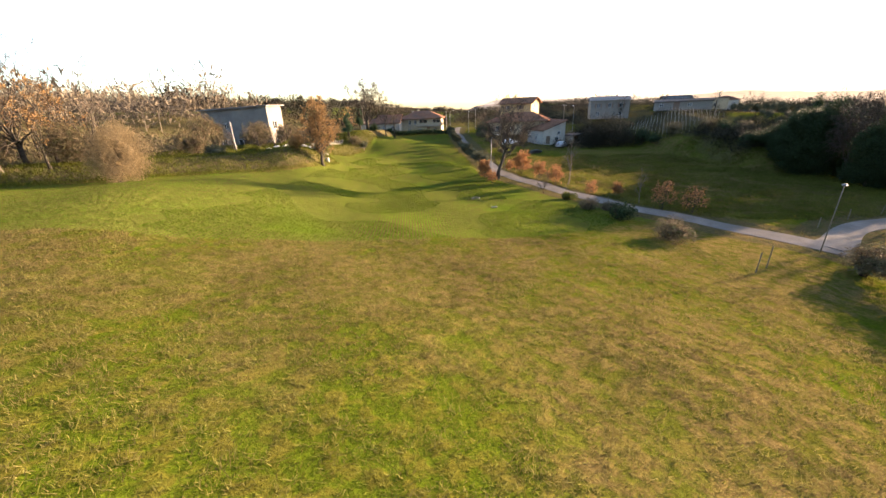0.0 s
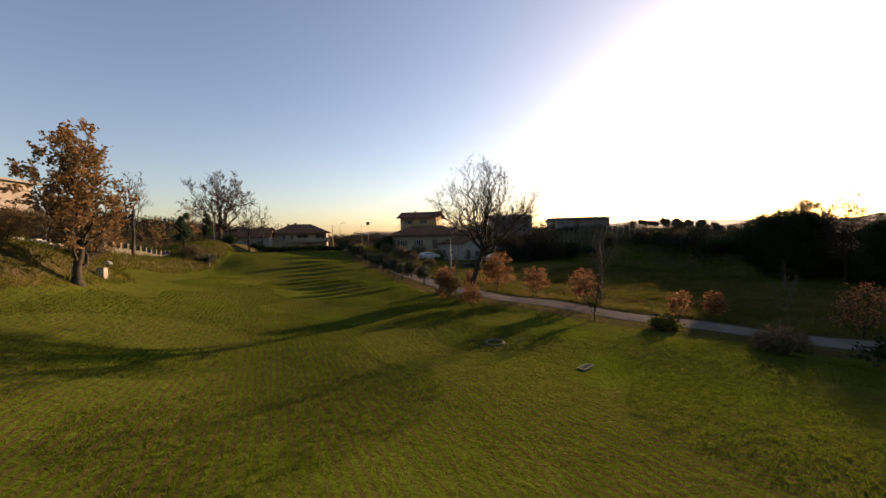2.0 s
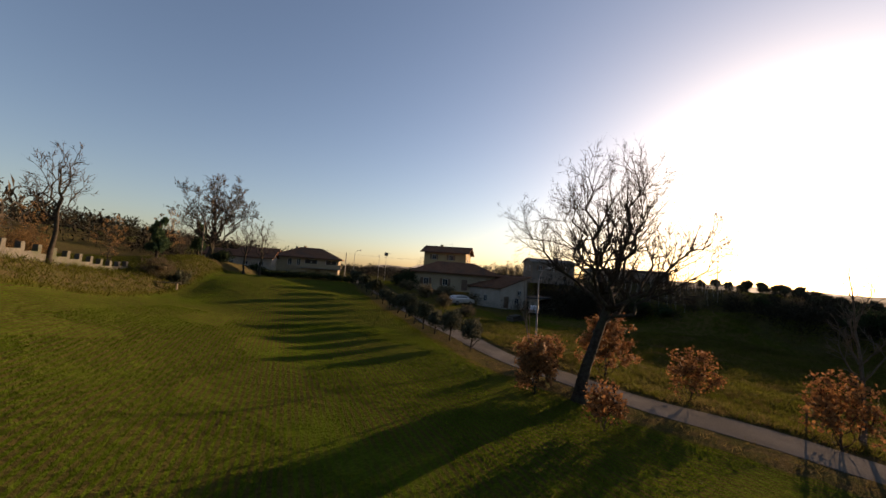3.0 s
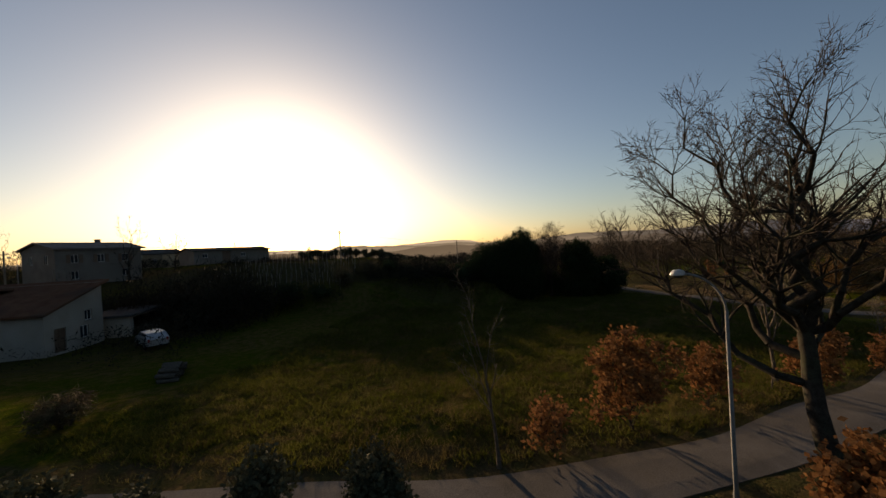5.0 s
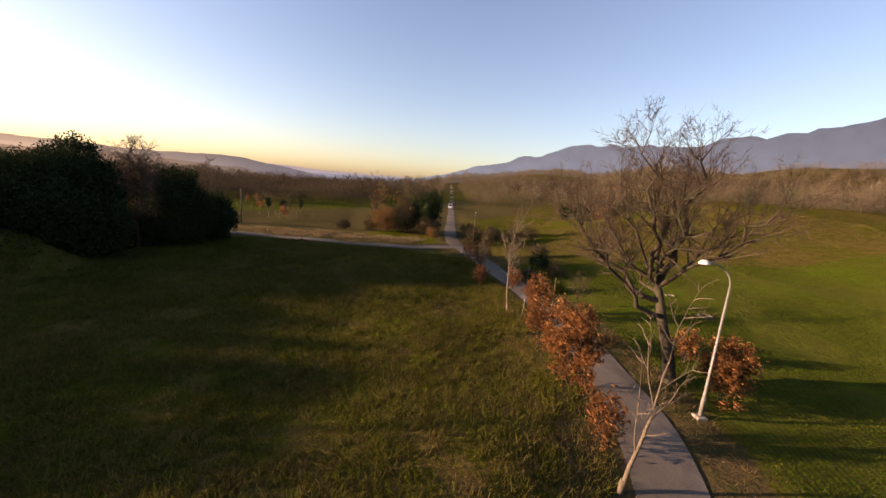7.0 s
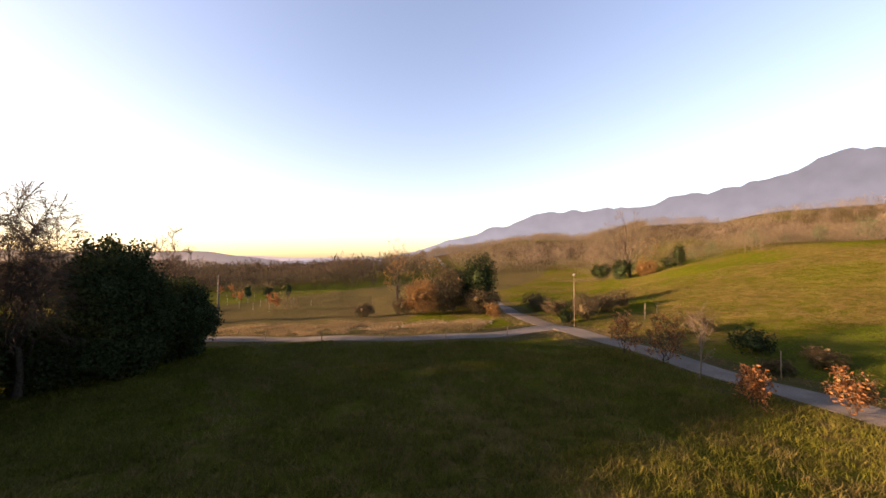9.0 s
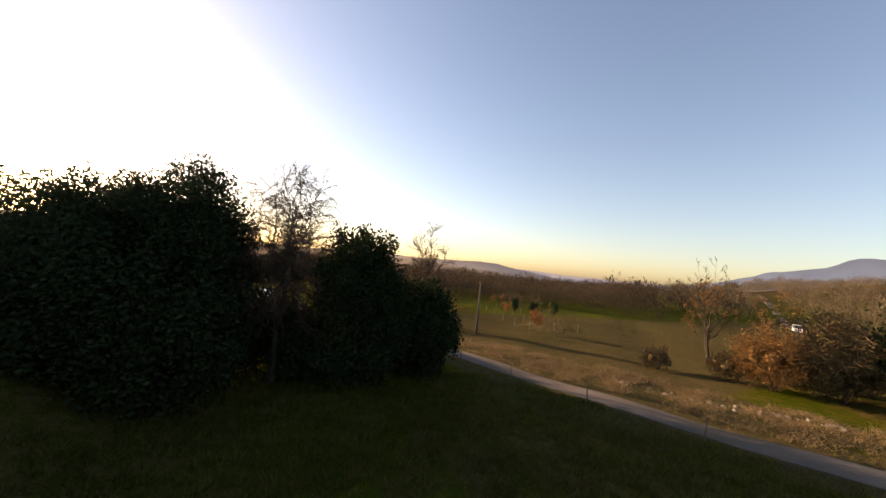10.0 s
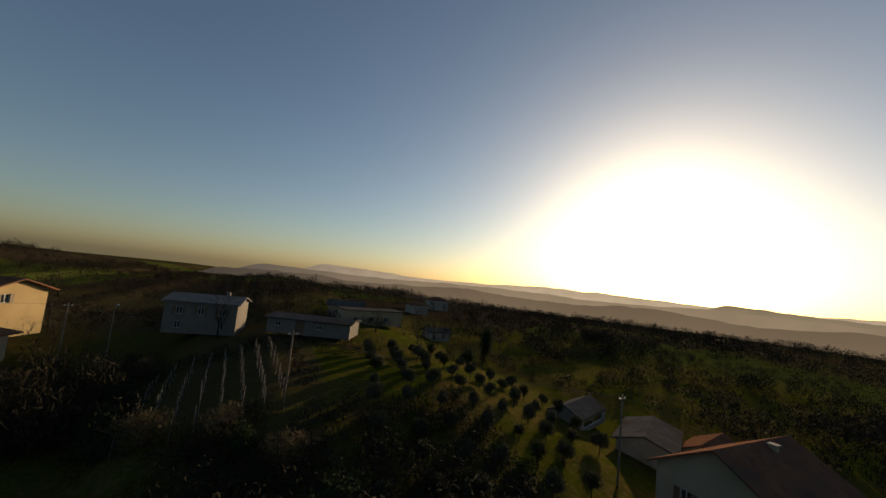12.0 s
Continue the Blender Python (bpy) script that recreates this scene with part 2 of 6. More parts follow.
def smooth_line(pts, step=1.0):
    """A Catmull-Rom line through the given plan points, with steps of about the same length."""
    p = [Vector(a) for a in ([pts[0]] + list(pts) + [pts[-1]])]
    out = []
    for a, b, c, d in zip(p, p[1:], p[2:], p[3:]):
        n = max(1, int((c - b).length / step))
        for i in range(n):
            t = i / n
            out.append(0.5 * ((2 * b) + (c - a) * t + (2 * a - 5 * b + 4 * c - d) * t * t + (3 * b - a - 3 * c + d) * t ** 3))
    out.append(p[-1])
    return out
LANE_LINE, SIDE_LINE = smooth_line(LANE), smooth_line(SIDE_LANE)
LANE_PTS = np.array([tuple(q) for q in LANE_LINE + SIDE_LINE])

def bank(x, y):
    """1 on the weedy bank and in the wood beyond the field's west edge, 0 in the field."""
    edge = np.interp(x, [-90, -60, -44, -36, -30, -22, -15.5], [4, 22, 34, 40, 46.0, 52.5, 59])
    return sm((y - edge) / 7) * sm((-16.5 - x - 4 * sm((y - 66) / 8)) / 5)

def raw_height(x, y):
    x, y = np.asarray(x, float), np.asarray(y, float)
    z = -1.0 + 0.7 * sm((14 - x) / 30) * sm((70 - y) / 30)
    z = z + 9.5 * sm((58 - y) / 90) * sm((40 - x) / 50)                     # field climbing to the south
    z = z + 3.4 * sm((-4 - x) / 21) * (1 - sm((y - 72) / 25)) * sm((y - 5) / 30)
    z = z + 2.3 * bank(x, y) + 6.0 * sm((-50 - x) / 40)                     # bank along the west edge
    z = z + 1.7 * np.exp(-((x + 21) ** 2 + (y - 106) ** 2) / 150.0)            # knoll under the tall trees
    z = z + 0.8 * np.exp(-((x + 19) ** 2 + (y - 60) ** 2) / 28.0)
    z = z + 2.4 * sm((y - 78) / 44) * sm((24 - x) / 18)                     # field climbing to the houses
    z = z + 3.0 * sm((y - 118) / 34) * sm((x - 6) / 14) * (1 - sm((x - 45) / 15))
    foot = 50 - 5.5 * sm((y - 84) / 12)                                     # terrace: a steep rim, then the olive slope above it
    full = 3.0 + 3.4 * sm((y - 76) / 28)
    rim = np.minimum(full, 3.5)
    z = z + sm((y - 70) / 6) * (1 - sm((x - 78) / 34)) * (rim * sm((x - foot) / 6) + (full - rim) * sm((x - foot - 6) / 10))
    z = z - (0.5 * sm((x - 13) / 12) + 0.030 * np.clip(x - 30, 0, 75)) * (1 - sm((y - 74) / 40))
    z = z + 1.0 * sm((y - 165) / 160) * (1 - sm((x - 70) / 100))              # hillside in the north
    z = z + 2.0 * sm((y - 128) / 60) * sm((x - 62) / 30) * (1 - sm((x - 190) / 80))
    z = z + 26 * sm((-45 - y) / 260) * sm((260 - x) / 190)                   # wooded rise in the south
    z = z + 4 * sm((-45 - x) / 150)
    z = z - 7 * sm((x - 120) / 250)
    far = np.hypot(x - 30, y - 60)
    z = z + (7 + 3 * np.sin(x * 0.021) * np.sin(y * 0.017 + 1)) * sm((far - 190) / 260) * sm((x - 40) / 90) * sm((95 - y) / 60)   # rolling land across the valley
    z = z - 12 * sm((far - 300) / 700) - 55 * sm((far - 800) / 3200)
    return z + 0.25 * np.sin(x * 0.21 + 1.3) * np.sin(y * 0.17) * sm((far - 25) / 60) + 0.12 * np.sin(x * 0.5) * np.sin(y * 0.43 + 0.7)

def lane_distance(x, y):
    x, y = np.atleast_1d(np.asarray(x, float)), np.atleast_1d(np.asarray(y, float))
    best, near = np.full(x.shape, 1e9), np.zeros(x.shape, int)
    for i, (px, py) in enumerate(LANE_PTS):
        d = (x - px) ** 2 + (y - py) ** 2
        hit = d < best
        best[hit], near[hit] = d[hit], i
    return np.sqrt(best), near
LANE_Z = raw_height(LANE_PTS[:, 0], LANE_PTS[:, 1])

def height(x, y):
    z = np.atleast_1d(raw_height(x, y)).copy()
    d, near = lane_distance(x, y)
    k = 1 - sm((d - 1.9) / 3.0)
    return z * (1 - k) + (LANE_Z[near] - 0.045) * k

def gz(x, y):
    return float(height(x, y)[0])

# --- ground: one sheet from the fields to the horizon ---
def spread(lo, hi, step, reach, grow=1.16):
    mid = list(np.arange(lo, hi + 0.01, step))
    out, s, a = [], step, hi
    while a < reach:
        s *= grow
        a += s
        out.append(a)
    low, s, a = [], step, lo
    while a > -reach:
        s *= grow
        a -= s
        low.append(a)
    return np.array(low[::-1] + mid + out)

def inside_field(x, y):
    """How far the sown field covers a place: between the lane and the west bank, north of the rough meadow."""
    south = np.interp(x, [-60, -24, -12.2, -7.4, -2.8, 1.4, 5.5, 11, 17, 21], [20.5, 21.4, 24.9, 27.7, 30, 30.9, 32.4, 34.2, 37.5, 42])
    lane_x = np.interp(y, [p[1] for p in LANE], [p[0] for p in LANE])
    a = sm((y - south) / 1.0) * sm((lane_x - 3.2 - x) / 1.2) * (1 - sm(bank(x, y) / 0.12)) * (1 - sm((y - 128) / 4))
    return a

def ground_sheet():
    xs, ys = spread(-42, 112, 1.1, 4200), spread(-22, 156, 1.1, 4200)
    gx, gy = np.meshgrid(xs, ys)
    fx, fy = gx.ravel(), gy.ravel()
    z = height(fx, fy)
    n, k = len(xs), len(ys)
    idx = np.arange(n * k).reshape(k, n)
    faces = np.stack([idx[:-1, :-1], idx[:-1, 1:], idx[1:, 1:], idx[1:, :-1]], -1).reshape(-1, 4)
    me = bpy.data.meshes.new("ground")
    me.from_pydata(np.stack([fx, fy, z], 1).tolist(), [], faces.tolist())
    me.polygons.foreach_set("use_smooth", [True] * len(me.polygons))
    zone = me.color_attributes.new("zone", "FLOAT_COLOR", "POINT")
    crop = inside_field(fx, fy)
    d, _ = lane_distance(fx, fy)
    verge = (1 - sm((d - 2.4) / 1.8)) * (np.hypot(fx - 30, fy - 50) < 120)
    scrub = sm(bank(fx, fy) / 0.3) + sm((fx - 46) / 3) * sm((54 - fy) / 3) * sm((58 - d * 3) / 4) * (d < 9) * (fy > 30)
    scrub = scrub + 0.75 * sm((fx - 49) / 3) * sm((fy - 74) / 4) * sm((fy - 60 - (fx - 49) * 0.2) / 6) * (1 - sm((fx - 64) / 5)) + 0.7 * sm((fx - 5) / 6) * sm((fy - 101) / 6) * (1 - sm((fx - 62) / 6)) + 0.7 * sm((fy - 148) / 8) * (1 - sm((fx - 90) / 10))
    valley = sm((fx - 74) / 8) * sm((30 - fy) / 6) * (1 - sm((fx - 125) / 20))
    scrub = scrub + 0.9 * sm((fx - 50) / 4) * sm((53 - fy + (fx - 66) * 0.42) / 3) * (1 - sm((fx - 96) / 10))
    far = sm((np.hypot(fx - 40, fy - 50) - 150) / 60)
    zone.data.foreach_set("color", np.stack([np.clip(crop + 0.75 * valley, 0, 1), np.clip(verge + 0.8 * scrub, 0, 1), far, np.ones_like(far)], 1).astype(np.float32).ravel())
    me.materials.append(ground_material())
    me.update()
    return tagged(new("ground", me), "green sown field and rough winter meadow", "ground", kind="structure")

def ground_material():
    m = bpy.data.materials.new("fields")
    m.use_nodes = True
    n, link = m.node_tree.nodes, m.node_tree.links
    b = n["Principled BSDF"]
    b.inputs["Roughness"].default_value, b.inputs["Specular IOR Level"].default_value = 1.0, 0.0
    tc, att, sep = n.new("ShaderNodeTexCoord"), n.new("ShaderNodeVertexColor"), n.new("ShaderNodeSeparateColor")
    att.layer_name = "zone"
    link.new(att.outputs[0], sep.inputs[0])
    def noise_(scale, detail=6.0, rough=0.6):
        t = n.new("ShaderNodeTexNoise")
        t.inputs["Scale"].default_value, t.inputs["Detail"].default_value, t.inputs["Roughness"].default_value = scale, detail, rough
        link.new(tc.outputs["Object"], t.inputs["Vector"])
        return t.outputs[0]
    def ramp(v, lo, hi):
        r = n.new("ShaderNodeMapRange")
        r.interpolation_type = "SMOOTHSTEP"
        r.inputs[1].default_value, r.inputs[2].default_value = lo, hi
        link.new(v, r.inputs[0])
        return r.outputs[0]
    def mix(fac, a, c, kind="MIX"):
        x = n.new("ShaderNodeMix")
        x.data_type, x.blend_type = "RGBA", kind
        for sock, v in ((x.inputs[0], fac), (x.inputs[6], a), (x.inputs[7], c)):
            if isinstance(v, bpy.types.NodeSocket):
                link.new(v, sock)
            else:
                sock.default_value = v if sock == x.inputs[0] else (*v, 1)
        return x.outputs[2]
    def mul(a, c):
        t = n.new("ShaderNodeMath")
        t.operation = "MULTIPLY"
        for sock, v in ((t.inputs[0], a), (t.inputs[1], c)):
            if isinstance(v, bpy.types.NodeSocket):
                link.new(v, sock)
            else:
                sock.default_value = v
        return t.outputs[0]
    def ragged(v, scale, lo, hi):
        """A zone whose border frays with noise."""
        t = n.new("ShaderNodeMath")
        t.operation = "ADD"
        link.new(v, t.inputs[0])
        s = n.new("ShaderNodeMapRange")
        s.inputs[3].default_value, s.inputs[4].default_value = -0.22, 0.22
        link.new(noise_(scale), s.inputs[0])
        link.new(s.outputs[0], t.inputs[1])
        return ramp(t.outputs[0], lo, hi)
    clump, wide, fine = noise_(1.6), noise_(0.09), noise_(9.0, 8.0, 0.7)
    meadow = mix(ramp(clump, 0.38, 0.62), (0.050, 0.051, 0.009), (0.088, 0.064, 0.023))
    meadow = mix(ramp(wide, 0.42, 0.62), meadow, mix(ramp(clump, 0.45, 0.6), (0.04, 0.056, 0.0048), (0.064, 0.0608, 0.0096)))
    wave = n.new("ShaderNodeTexWave")
    wave.bands_direction = "X"
    wave.inputs["Scale"].default_value, wave.inputs["Distortion"].default_value, wave.inputs["Detail"].default_value = 1.24, 0.5, 3.0
    wave.inputs["Detail Scale"].default_value = 0.4
    turned = n.new("ShaderNodeMapping")
    turned.inputs["Rotation"].default_value = (0, 0, radians(-10.5))
    link.new(tc.outputs["Object"], turned.inputs["Vector"])
    link.new(turned.outputs[0], wave.inputs["Vector"])
    soil = mul(mul(ramp(noise_(0.14, 4.0), 0.24, 0.52), ramp(wave.outputs[1], 0.25, 0.6)), mul(ramp(noise_(2.6, 5.0), 0.25, 0.5), 0.8))
    crop = mix(ramp(noise_(0.7), 0.35, 0.65), (0.040, 0.066, 0.0056), (0.056, 0.081, 0.0085))
    crop = mix(soil, crop, (0.062, 0.042, 0.018))
    col = mix(ragged(sep.outputs[0], 0.8, 0.4, 0.6), meadow, crop)
    litter = mix(ramp(clump, 0.4, 0.6), (0.07392, 0.0528, 0.02904), (0.04488, 0.04488, 0.01848))
    col = mix(mul(ragged(sep.outputs[1], 0.9, 0.45, 0.7), 0.85), col, litter)
    patches = n.new("ShaderNodeTexVoronoi")
    patches.inputs["Scale"].default_value = 0.008
    link.new(tc.outputs["Object"], patches.inputs["Vector"])
    pick = n.new("ShaderNodeSeparateColor")
    link.new(patches.outputs["Color"], pick.inputs[0])
    land = mix(ramp(pick.outputs[0], 0.35, 0.6), (0.034, 0.026, 0.016), (0.046, 0.058, 0.013))
    land = mix(mul(ramp(pick.outputs[1], 0.6, 0.8), 0.7), land, (0.048, 0.0368, 0.0176))
    col = mix(sep.outputs[2], col, land)
    shade = n.new("ShaderNodeMapRange")
    shade.inputs[1].default_value, shade.inputs[2].default_value, shade.inputs[3].default_value, shade.inputs[4].default_value = 0.3, 0.7, 0.6, 1.3
    link.new(fine, shade.inputs[0])
    rgb = n.new("ShaderNodeCombineColor")
    for i in range(3):
        link.new(shade.outputs[0], rgb.inputs[i])
    col = mix(1.0, col, rgb.outputs[0], "MULTIPLY")
    link.new(col, b.inputs["Base Color"])
    bp, bp2 = n.new("ShaderNodeBump"), n.new("ShaderNodeBump")
    bp.inputs["Strength"].default_value, bp.inputs["Distance"].default_value = 0.7, 0.12
    bp2.inputs["Strength"].default_value, bp2.inputs["Distance"].default_value = 0.6, 0.35
    link.new(fine, bp.inputs["Height"])
    link.new(clump, bp2.inputs["Height"])
    link.new(bp2.outputs[0], bp.inputs["Normal"])
    link.new(bp.outputs[0], b.inputs["Normal"])
    return m
ground = ground_sheet()

def ribbon(name, line, half, lift, mat, label, category, side=0.0, thick=0.3):
    """A strip along a plan line, with thickness; side shifts it across."""
    s = Shape()
    rings = []
    for i, q in enumerate(line):
        a, c = line[max(0, i - 1)], line[min(len(line) - 1, i + 1)]
        d = (c - a).normalized()
        r = Vector((d.y, -d.x))
        zc = float(raw_height(q.x, q.y)) + lift
        w = half * (1 + 0.06 * math.sin(i * 0.7) + 0.04 * math.sin(i * 0.23))
        l, e = q + r * (side - w), q + r * (side + w)
        c1, c2 = q + r * (side - w * 0.5), q + r * (side + w * 0.5)
        rings.append([(l.x, l.y, zc - thick), (l.x, l.y, zc - 0.022), (c1.x, c1.y, zc), (c2.x, c2.y, zc), (e.x, e.y, zc - 0.022), (e.x, e.y, zc - thick)])
    s.loft(rings, closed=True)
    return tagged(part(name, s, mat, smooth=False), label, category, kind="structure")
ribbon("road", LANE_LINE, 1.15, 0.0, M["lane"], "narrow worn asphalt country lane", "lane")
ribbon("road", SIDE_LINE, 1.1, 0.012, M["lane"], "narrow pale side lane past the grove", "lane")

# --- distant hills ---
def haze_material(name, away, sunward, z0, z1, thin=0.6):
    """Far hills glowing with painted airlight, brighter towards the sun's quarter and their foot."""
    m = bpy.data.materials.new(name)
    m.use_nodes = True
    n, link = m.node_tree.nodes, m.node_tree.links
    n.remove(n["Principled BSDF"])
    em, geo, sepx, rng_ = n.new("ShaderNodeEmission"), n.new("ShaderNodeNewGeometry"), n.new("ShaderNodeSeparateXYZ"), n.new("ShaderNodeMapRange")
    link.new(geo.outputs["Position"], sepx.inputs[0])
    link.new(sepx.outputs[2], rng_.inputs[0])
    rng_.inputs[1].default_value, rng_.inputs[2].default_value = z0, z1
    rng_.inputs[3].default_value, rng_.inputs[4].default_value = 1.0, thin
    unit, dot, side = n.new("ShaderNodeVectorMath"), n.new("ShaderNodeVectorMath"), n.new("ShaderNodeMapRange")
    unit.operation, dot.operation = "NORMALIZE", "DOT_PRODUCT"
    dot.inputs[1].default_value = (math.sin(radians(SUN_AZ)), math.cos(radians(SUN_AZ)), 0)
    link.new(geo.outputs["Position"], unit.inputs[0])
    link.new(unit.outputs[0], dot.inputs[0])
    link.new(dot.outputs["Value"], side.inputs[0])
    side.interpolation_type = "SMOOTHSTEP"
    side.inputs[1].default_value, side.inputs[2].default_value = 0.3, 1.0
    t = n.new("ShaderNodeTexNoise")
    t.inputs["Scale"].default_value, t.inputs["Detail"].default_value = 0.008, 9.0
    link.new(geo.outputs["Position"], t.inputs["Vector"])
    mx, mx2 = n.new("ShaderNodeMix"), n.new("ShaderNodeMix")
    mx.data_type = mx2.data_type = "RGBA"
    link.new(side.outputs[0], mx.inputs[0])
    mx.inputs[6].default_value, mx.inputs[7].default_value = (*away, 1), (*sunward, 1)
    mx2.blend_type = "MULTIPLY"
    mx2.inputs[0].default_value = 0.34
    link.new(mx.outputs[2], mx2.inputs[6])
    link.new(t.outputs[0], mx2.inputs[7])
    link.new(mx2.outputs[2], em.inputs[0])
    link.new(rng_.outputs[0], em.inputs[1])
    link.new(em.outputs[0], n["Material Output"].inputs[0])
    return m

def ridge(name, az0, az1, far, top, mat, label, seed):
    """A far range of hills: a long rounded form whose crest height is given over the azimuth."""
    s, rings = Shape(), []
    n = 160
    for i in range(n + 1):
        az = az0 + (az1 - az0) * i / n
        a = radians(az)
        ends = float(sm((az - az0) / 6) * sm((az1 - az) / 6))
        rough = noise.fractal((az * 0.11 + seed, seed, 0), 0.6, 2.1, 6)
        crest = far * math.tan(radians(top(az))) * (1 + 0.16 * rough) * ends + 64
        ring = []
        for k, (u, h) in enumerate(((-0.25, -0.02), (-0.13, 0.35), (-0.05, 0.78), (0.0, 1.0), (0.06, 0.8), (0.2, -0.02))):
            w = far * (1 + u * 0.5) + 60 * noise.noise((az * 0.3, k, seed))
            ring.append((30 + w * math.sin(a), 60 + w * math.cos(a), -78 + crest * h * (1 + 0.1 * noise.noise((az * 0.5, k * 2.0, seed + 4)) * (k != 3))))
        rings.append(ring)
    s.loft(rings, closed=False, caps=False)
    return tagged(part(name, s, mat, smooth=True), label, "hills", kind="structure")
# Haze and sun-side glow of the far hills, painted as emission colours.
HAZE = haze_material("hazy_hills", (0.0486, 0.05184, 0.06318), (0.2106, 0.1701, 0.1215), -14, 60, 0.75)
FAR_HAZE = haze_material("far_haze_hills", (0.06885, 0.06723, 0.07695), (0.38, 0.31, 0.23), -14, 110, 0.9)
MOUNTAIN_HAZE = haze_material("mountain", (0.066, 0.081, 0.106), (0.162, 0.1458, 0.1296), 0, 560, 0.70)
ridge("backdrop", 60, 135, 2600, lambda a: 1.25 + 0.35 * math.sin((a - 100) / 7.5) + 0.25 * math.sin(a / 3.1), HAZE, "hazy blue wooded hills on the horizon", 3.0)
# Two nearer glowing ridges, added to lay painted haze over the far ground.
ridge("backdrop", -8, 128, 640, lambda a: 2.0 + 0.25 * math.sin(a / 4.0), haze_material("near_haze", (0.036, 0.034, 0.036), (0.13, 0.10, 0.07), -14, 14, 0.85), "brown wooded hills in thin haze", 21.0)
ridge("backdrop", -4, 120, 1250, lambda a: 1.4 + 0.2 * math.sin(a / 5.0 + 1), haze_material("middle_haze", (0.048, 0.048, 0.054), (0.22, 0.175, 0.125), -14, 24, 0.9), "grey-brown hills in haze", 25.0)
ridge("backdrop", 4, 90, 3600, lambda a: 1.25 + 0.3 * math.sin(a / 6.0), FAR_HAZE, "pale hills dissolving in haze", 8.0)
ridge("backdrop", 128, 262, 3400, lambda a: float(np.interp(a, [130, 147, 152, 157, 164.4, 169, 173.7, 178, 188, 194.7, 201.3, 213.5, 227, 264], [0.2, 0.6, 1.6, 3.3, 5.1, 6.4, 7.8, 7.0, 8.0, 9.3, 10.8, 13.0, 12, 8])), MOUNTAIN_HAZE, "mountain range in glowing blue haze with a bare rocky flank", 5.0)
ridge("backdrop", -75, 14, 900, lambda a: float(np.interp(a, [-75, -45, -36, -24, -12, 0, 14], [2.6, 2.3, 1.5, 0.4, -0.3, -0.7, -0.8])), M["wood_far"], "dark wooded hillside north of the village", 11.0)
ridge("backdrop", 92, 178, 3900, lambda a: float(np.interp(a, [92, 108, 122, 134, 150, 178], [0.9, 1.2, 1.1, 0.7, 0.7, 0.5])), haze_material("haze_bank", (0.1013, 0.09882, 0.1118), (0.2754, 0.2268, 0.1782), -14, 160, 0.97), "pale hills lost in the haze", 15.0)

# --- plants ---
rng = random.Random(7)

def rand_dir(r):
    a, z = r.uniform(0, 2 * math.pi), r.uniform(-1, 1)
    k = math.sqrt(1 - z * z)
    return Vector((k * math.cos(a), k * math.sin(a), z))

FLOOR = [0.012]                       # thinnest twig radius

def grow(wood, twigs, tips, p, d, length, radius, level, spec, r):
    """One limb and what grows from it. spec: per level (segments, wobble, rise, children, spread, ratio)."""
    segs, wobble, rise, kids, angle, ratio = spec[level]
    last = level == len(spec) - 1
    end = radius * (0.3 if last else 0.5)
    for i in range(segs):
        d = (d + rand_dir(r) * wobble + Vector((0, 0, rise))).normalized()
        q = p + d * (length / segs)
        r0, r1 = radius + (end - radius) * i / segs, radius + (end - radius) * (i + 1) / segs
        (wood if level < 2 else twigs).tube(p, q, r0, r1, 6 if level == 0 else 4 if level == 1 else 3)
        p = q
        if last:
            tips.append((p, d))
            continue
        share = kids * (0.25 if i < segs * 0.3 else 1.2) / segs
        for _ in range(int(share) + (r.random() < share % 1)):
            side = rand_dir(r).cross(d).normalized()
            a = radians(angle * r.uniform(0.6, 1.25))
            nd = d * math.cos(a) + side * math.sin(a)
            grow(wood, twigs, tips, p.copy(), nd, length * ratio * r.uniform(0.65, 1.15) * (1 - 0.35 * i / segs), max(FLOOR[0], r1 * 0.62), level + 1, spec, r)
    if not last:
        grow(wood, twigs, tips, p.copy(), d, length * ratio, end * 0.9, level + 1, spec, r)

def leafage(tips, n, size, r, away=0.5):
    s = Shape()
    for _ in range(n):
        p, d = r.choice(tips)
        c = p + rand_dir(r) * r.uniform(0, away)
        u = rand_dir(r)
        w = u.orthogonal().normalized()
        k = size * r.uniform(0.6, 1.3)
        s.quad(c, u * k, w * k * 0.7)
    return s

def bare_tree(name, label, category, at, size, seed, spec, trunk, lean=(0, 0, 1), bark="bark", twig="twig", leaves=None, group="", turn=0.0):
    r = random.Random(seed)
    wood, twigs, tips = Shape(), Shape(), []
    grow(wood, twigs, tips, Vector((0, 0, -0.25)), Vector(lean).normalized(), trunk[0], trunk[1], 0, spec, r)
    root = Shape()
    root.lathe([(trunk[1] * 1.7, -0.3), (trunk[1] * 1.25, 0.12), (trunk[1] * 0.98, 0.45)], 8)
    wood.v.extend(()), wood.add(root.v, root.f)
    t = thing(name, label, category, group, at=at, turn=turn, size=size)
    part("trunk", wood, M[bark], t, smooth=True)
    tagged(part("branchwork", twigs, M[twig], t), "fine bare twigs", kind="stuff")
    if leaves:
        count, leaf_size, mat = leaves
        tagged(part("foliage", leafage(tips, count, leaf_size, r, 0.35), M[mat], t), "dry winter leaves", kind="stuff")
    return t

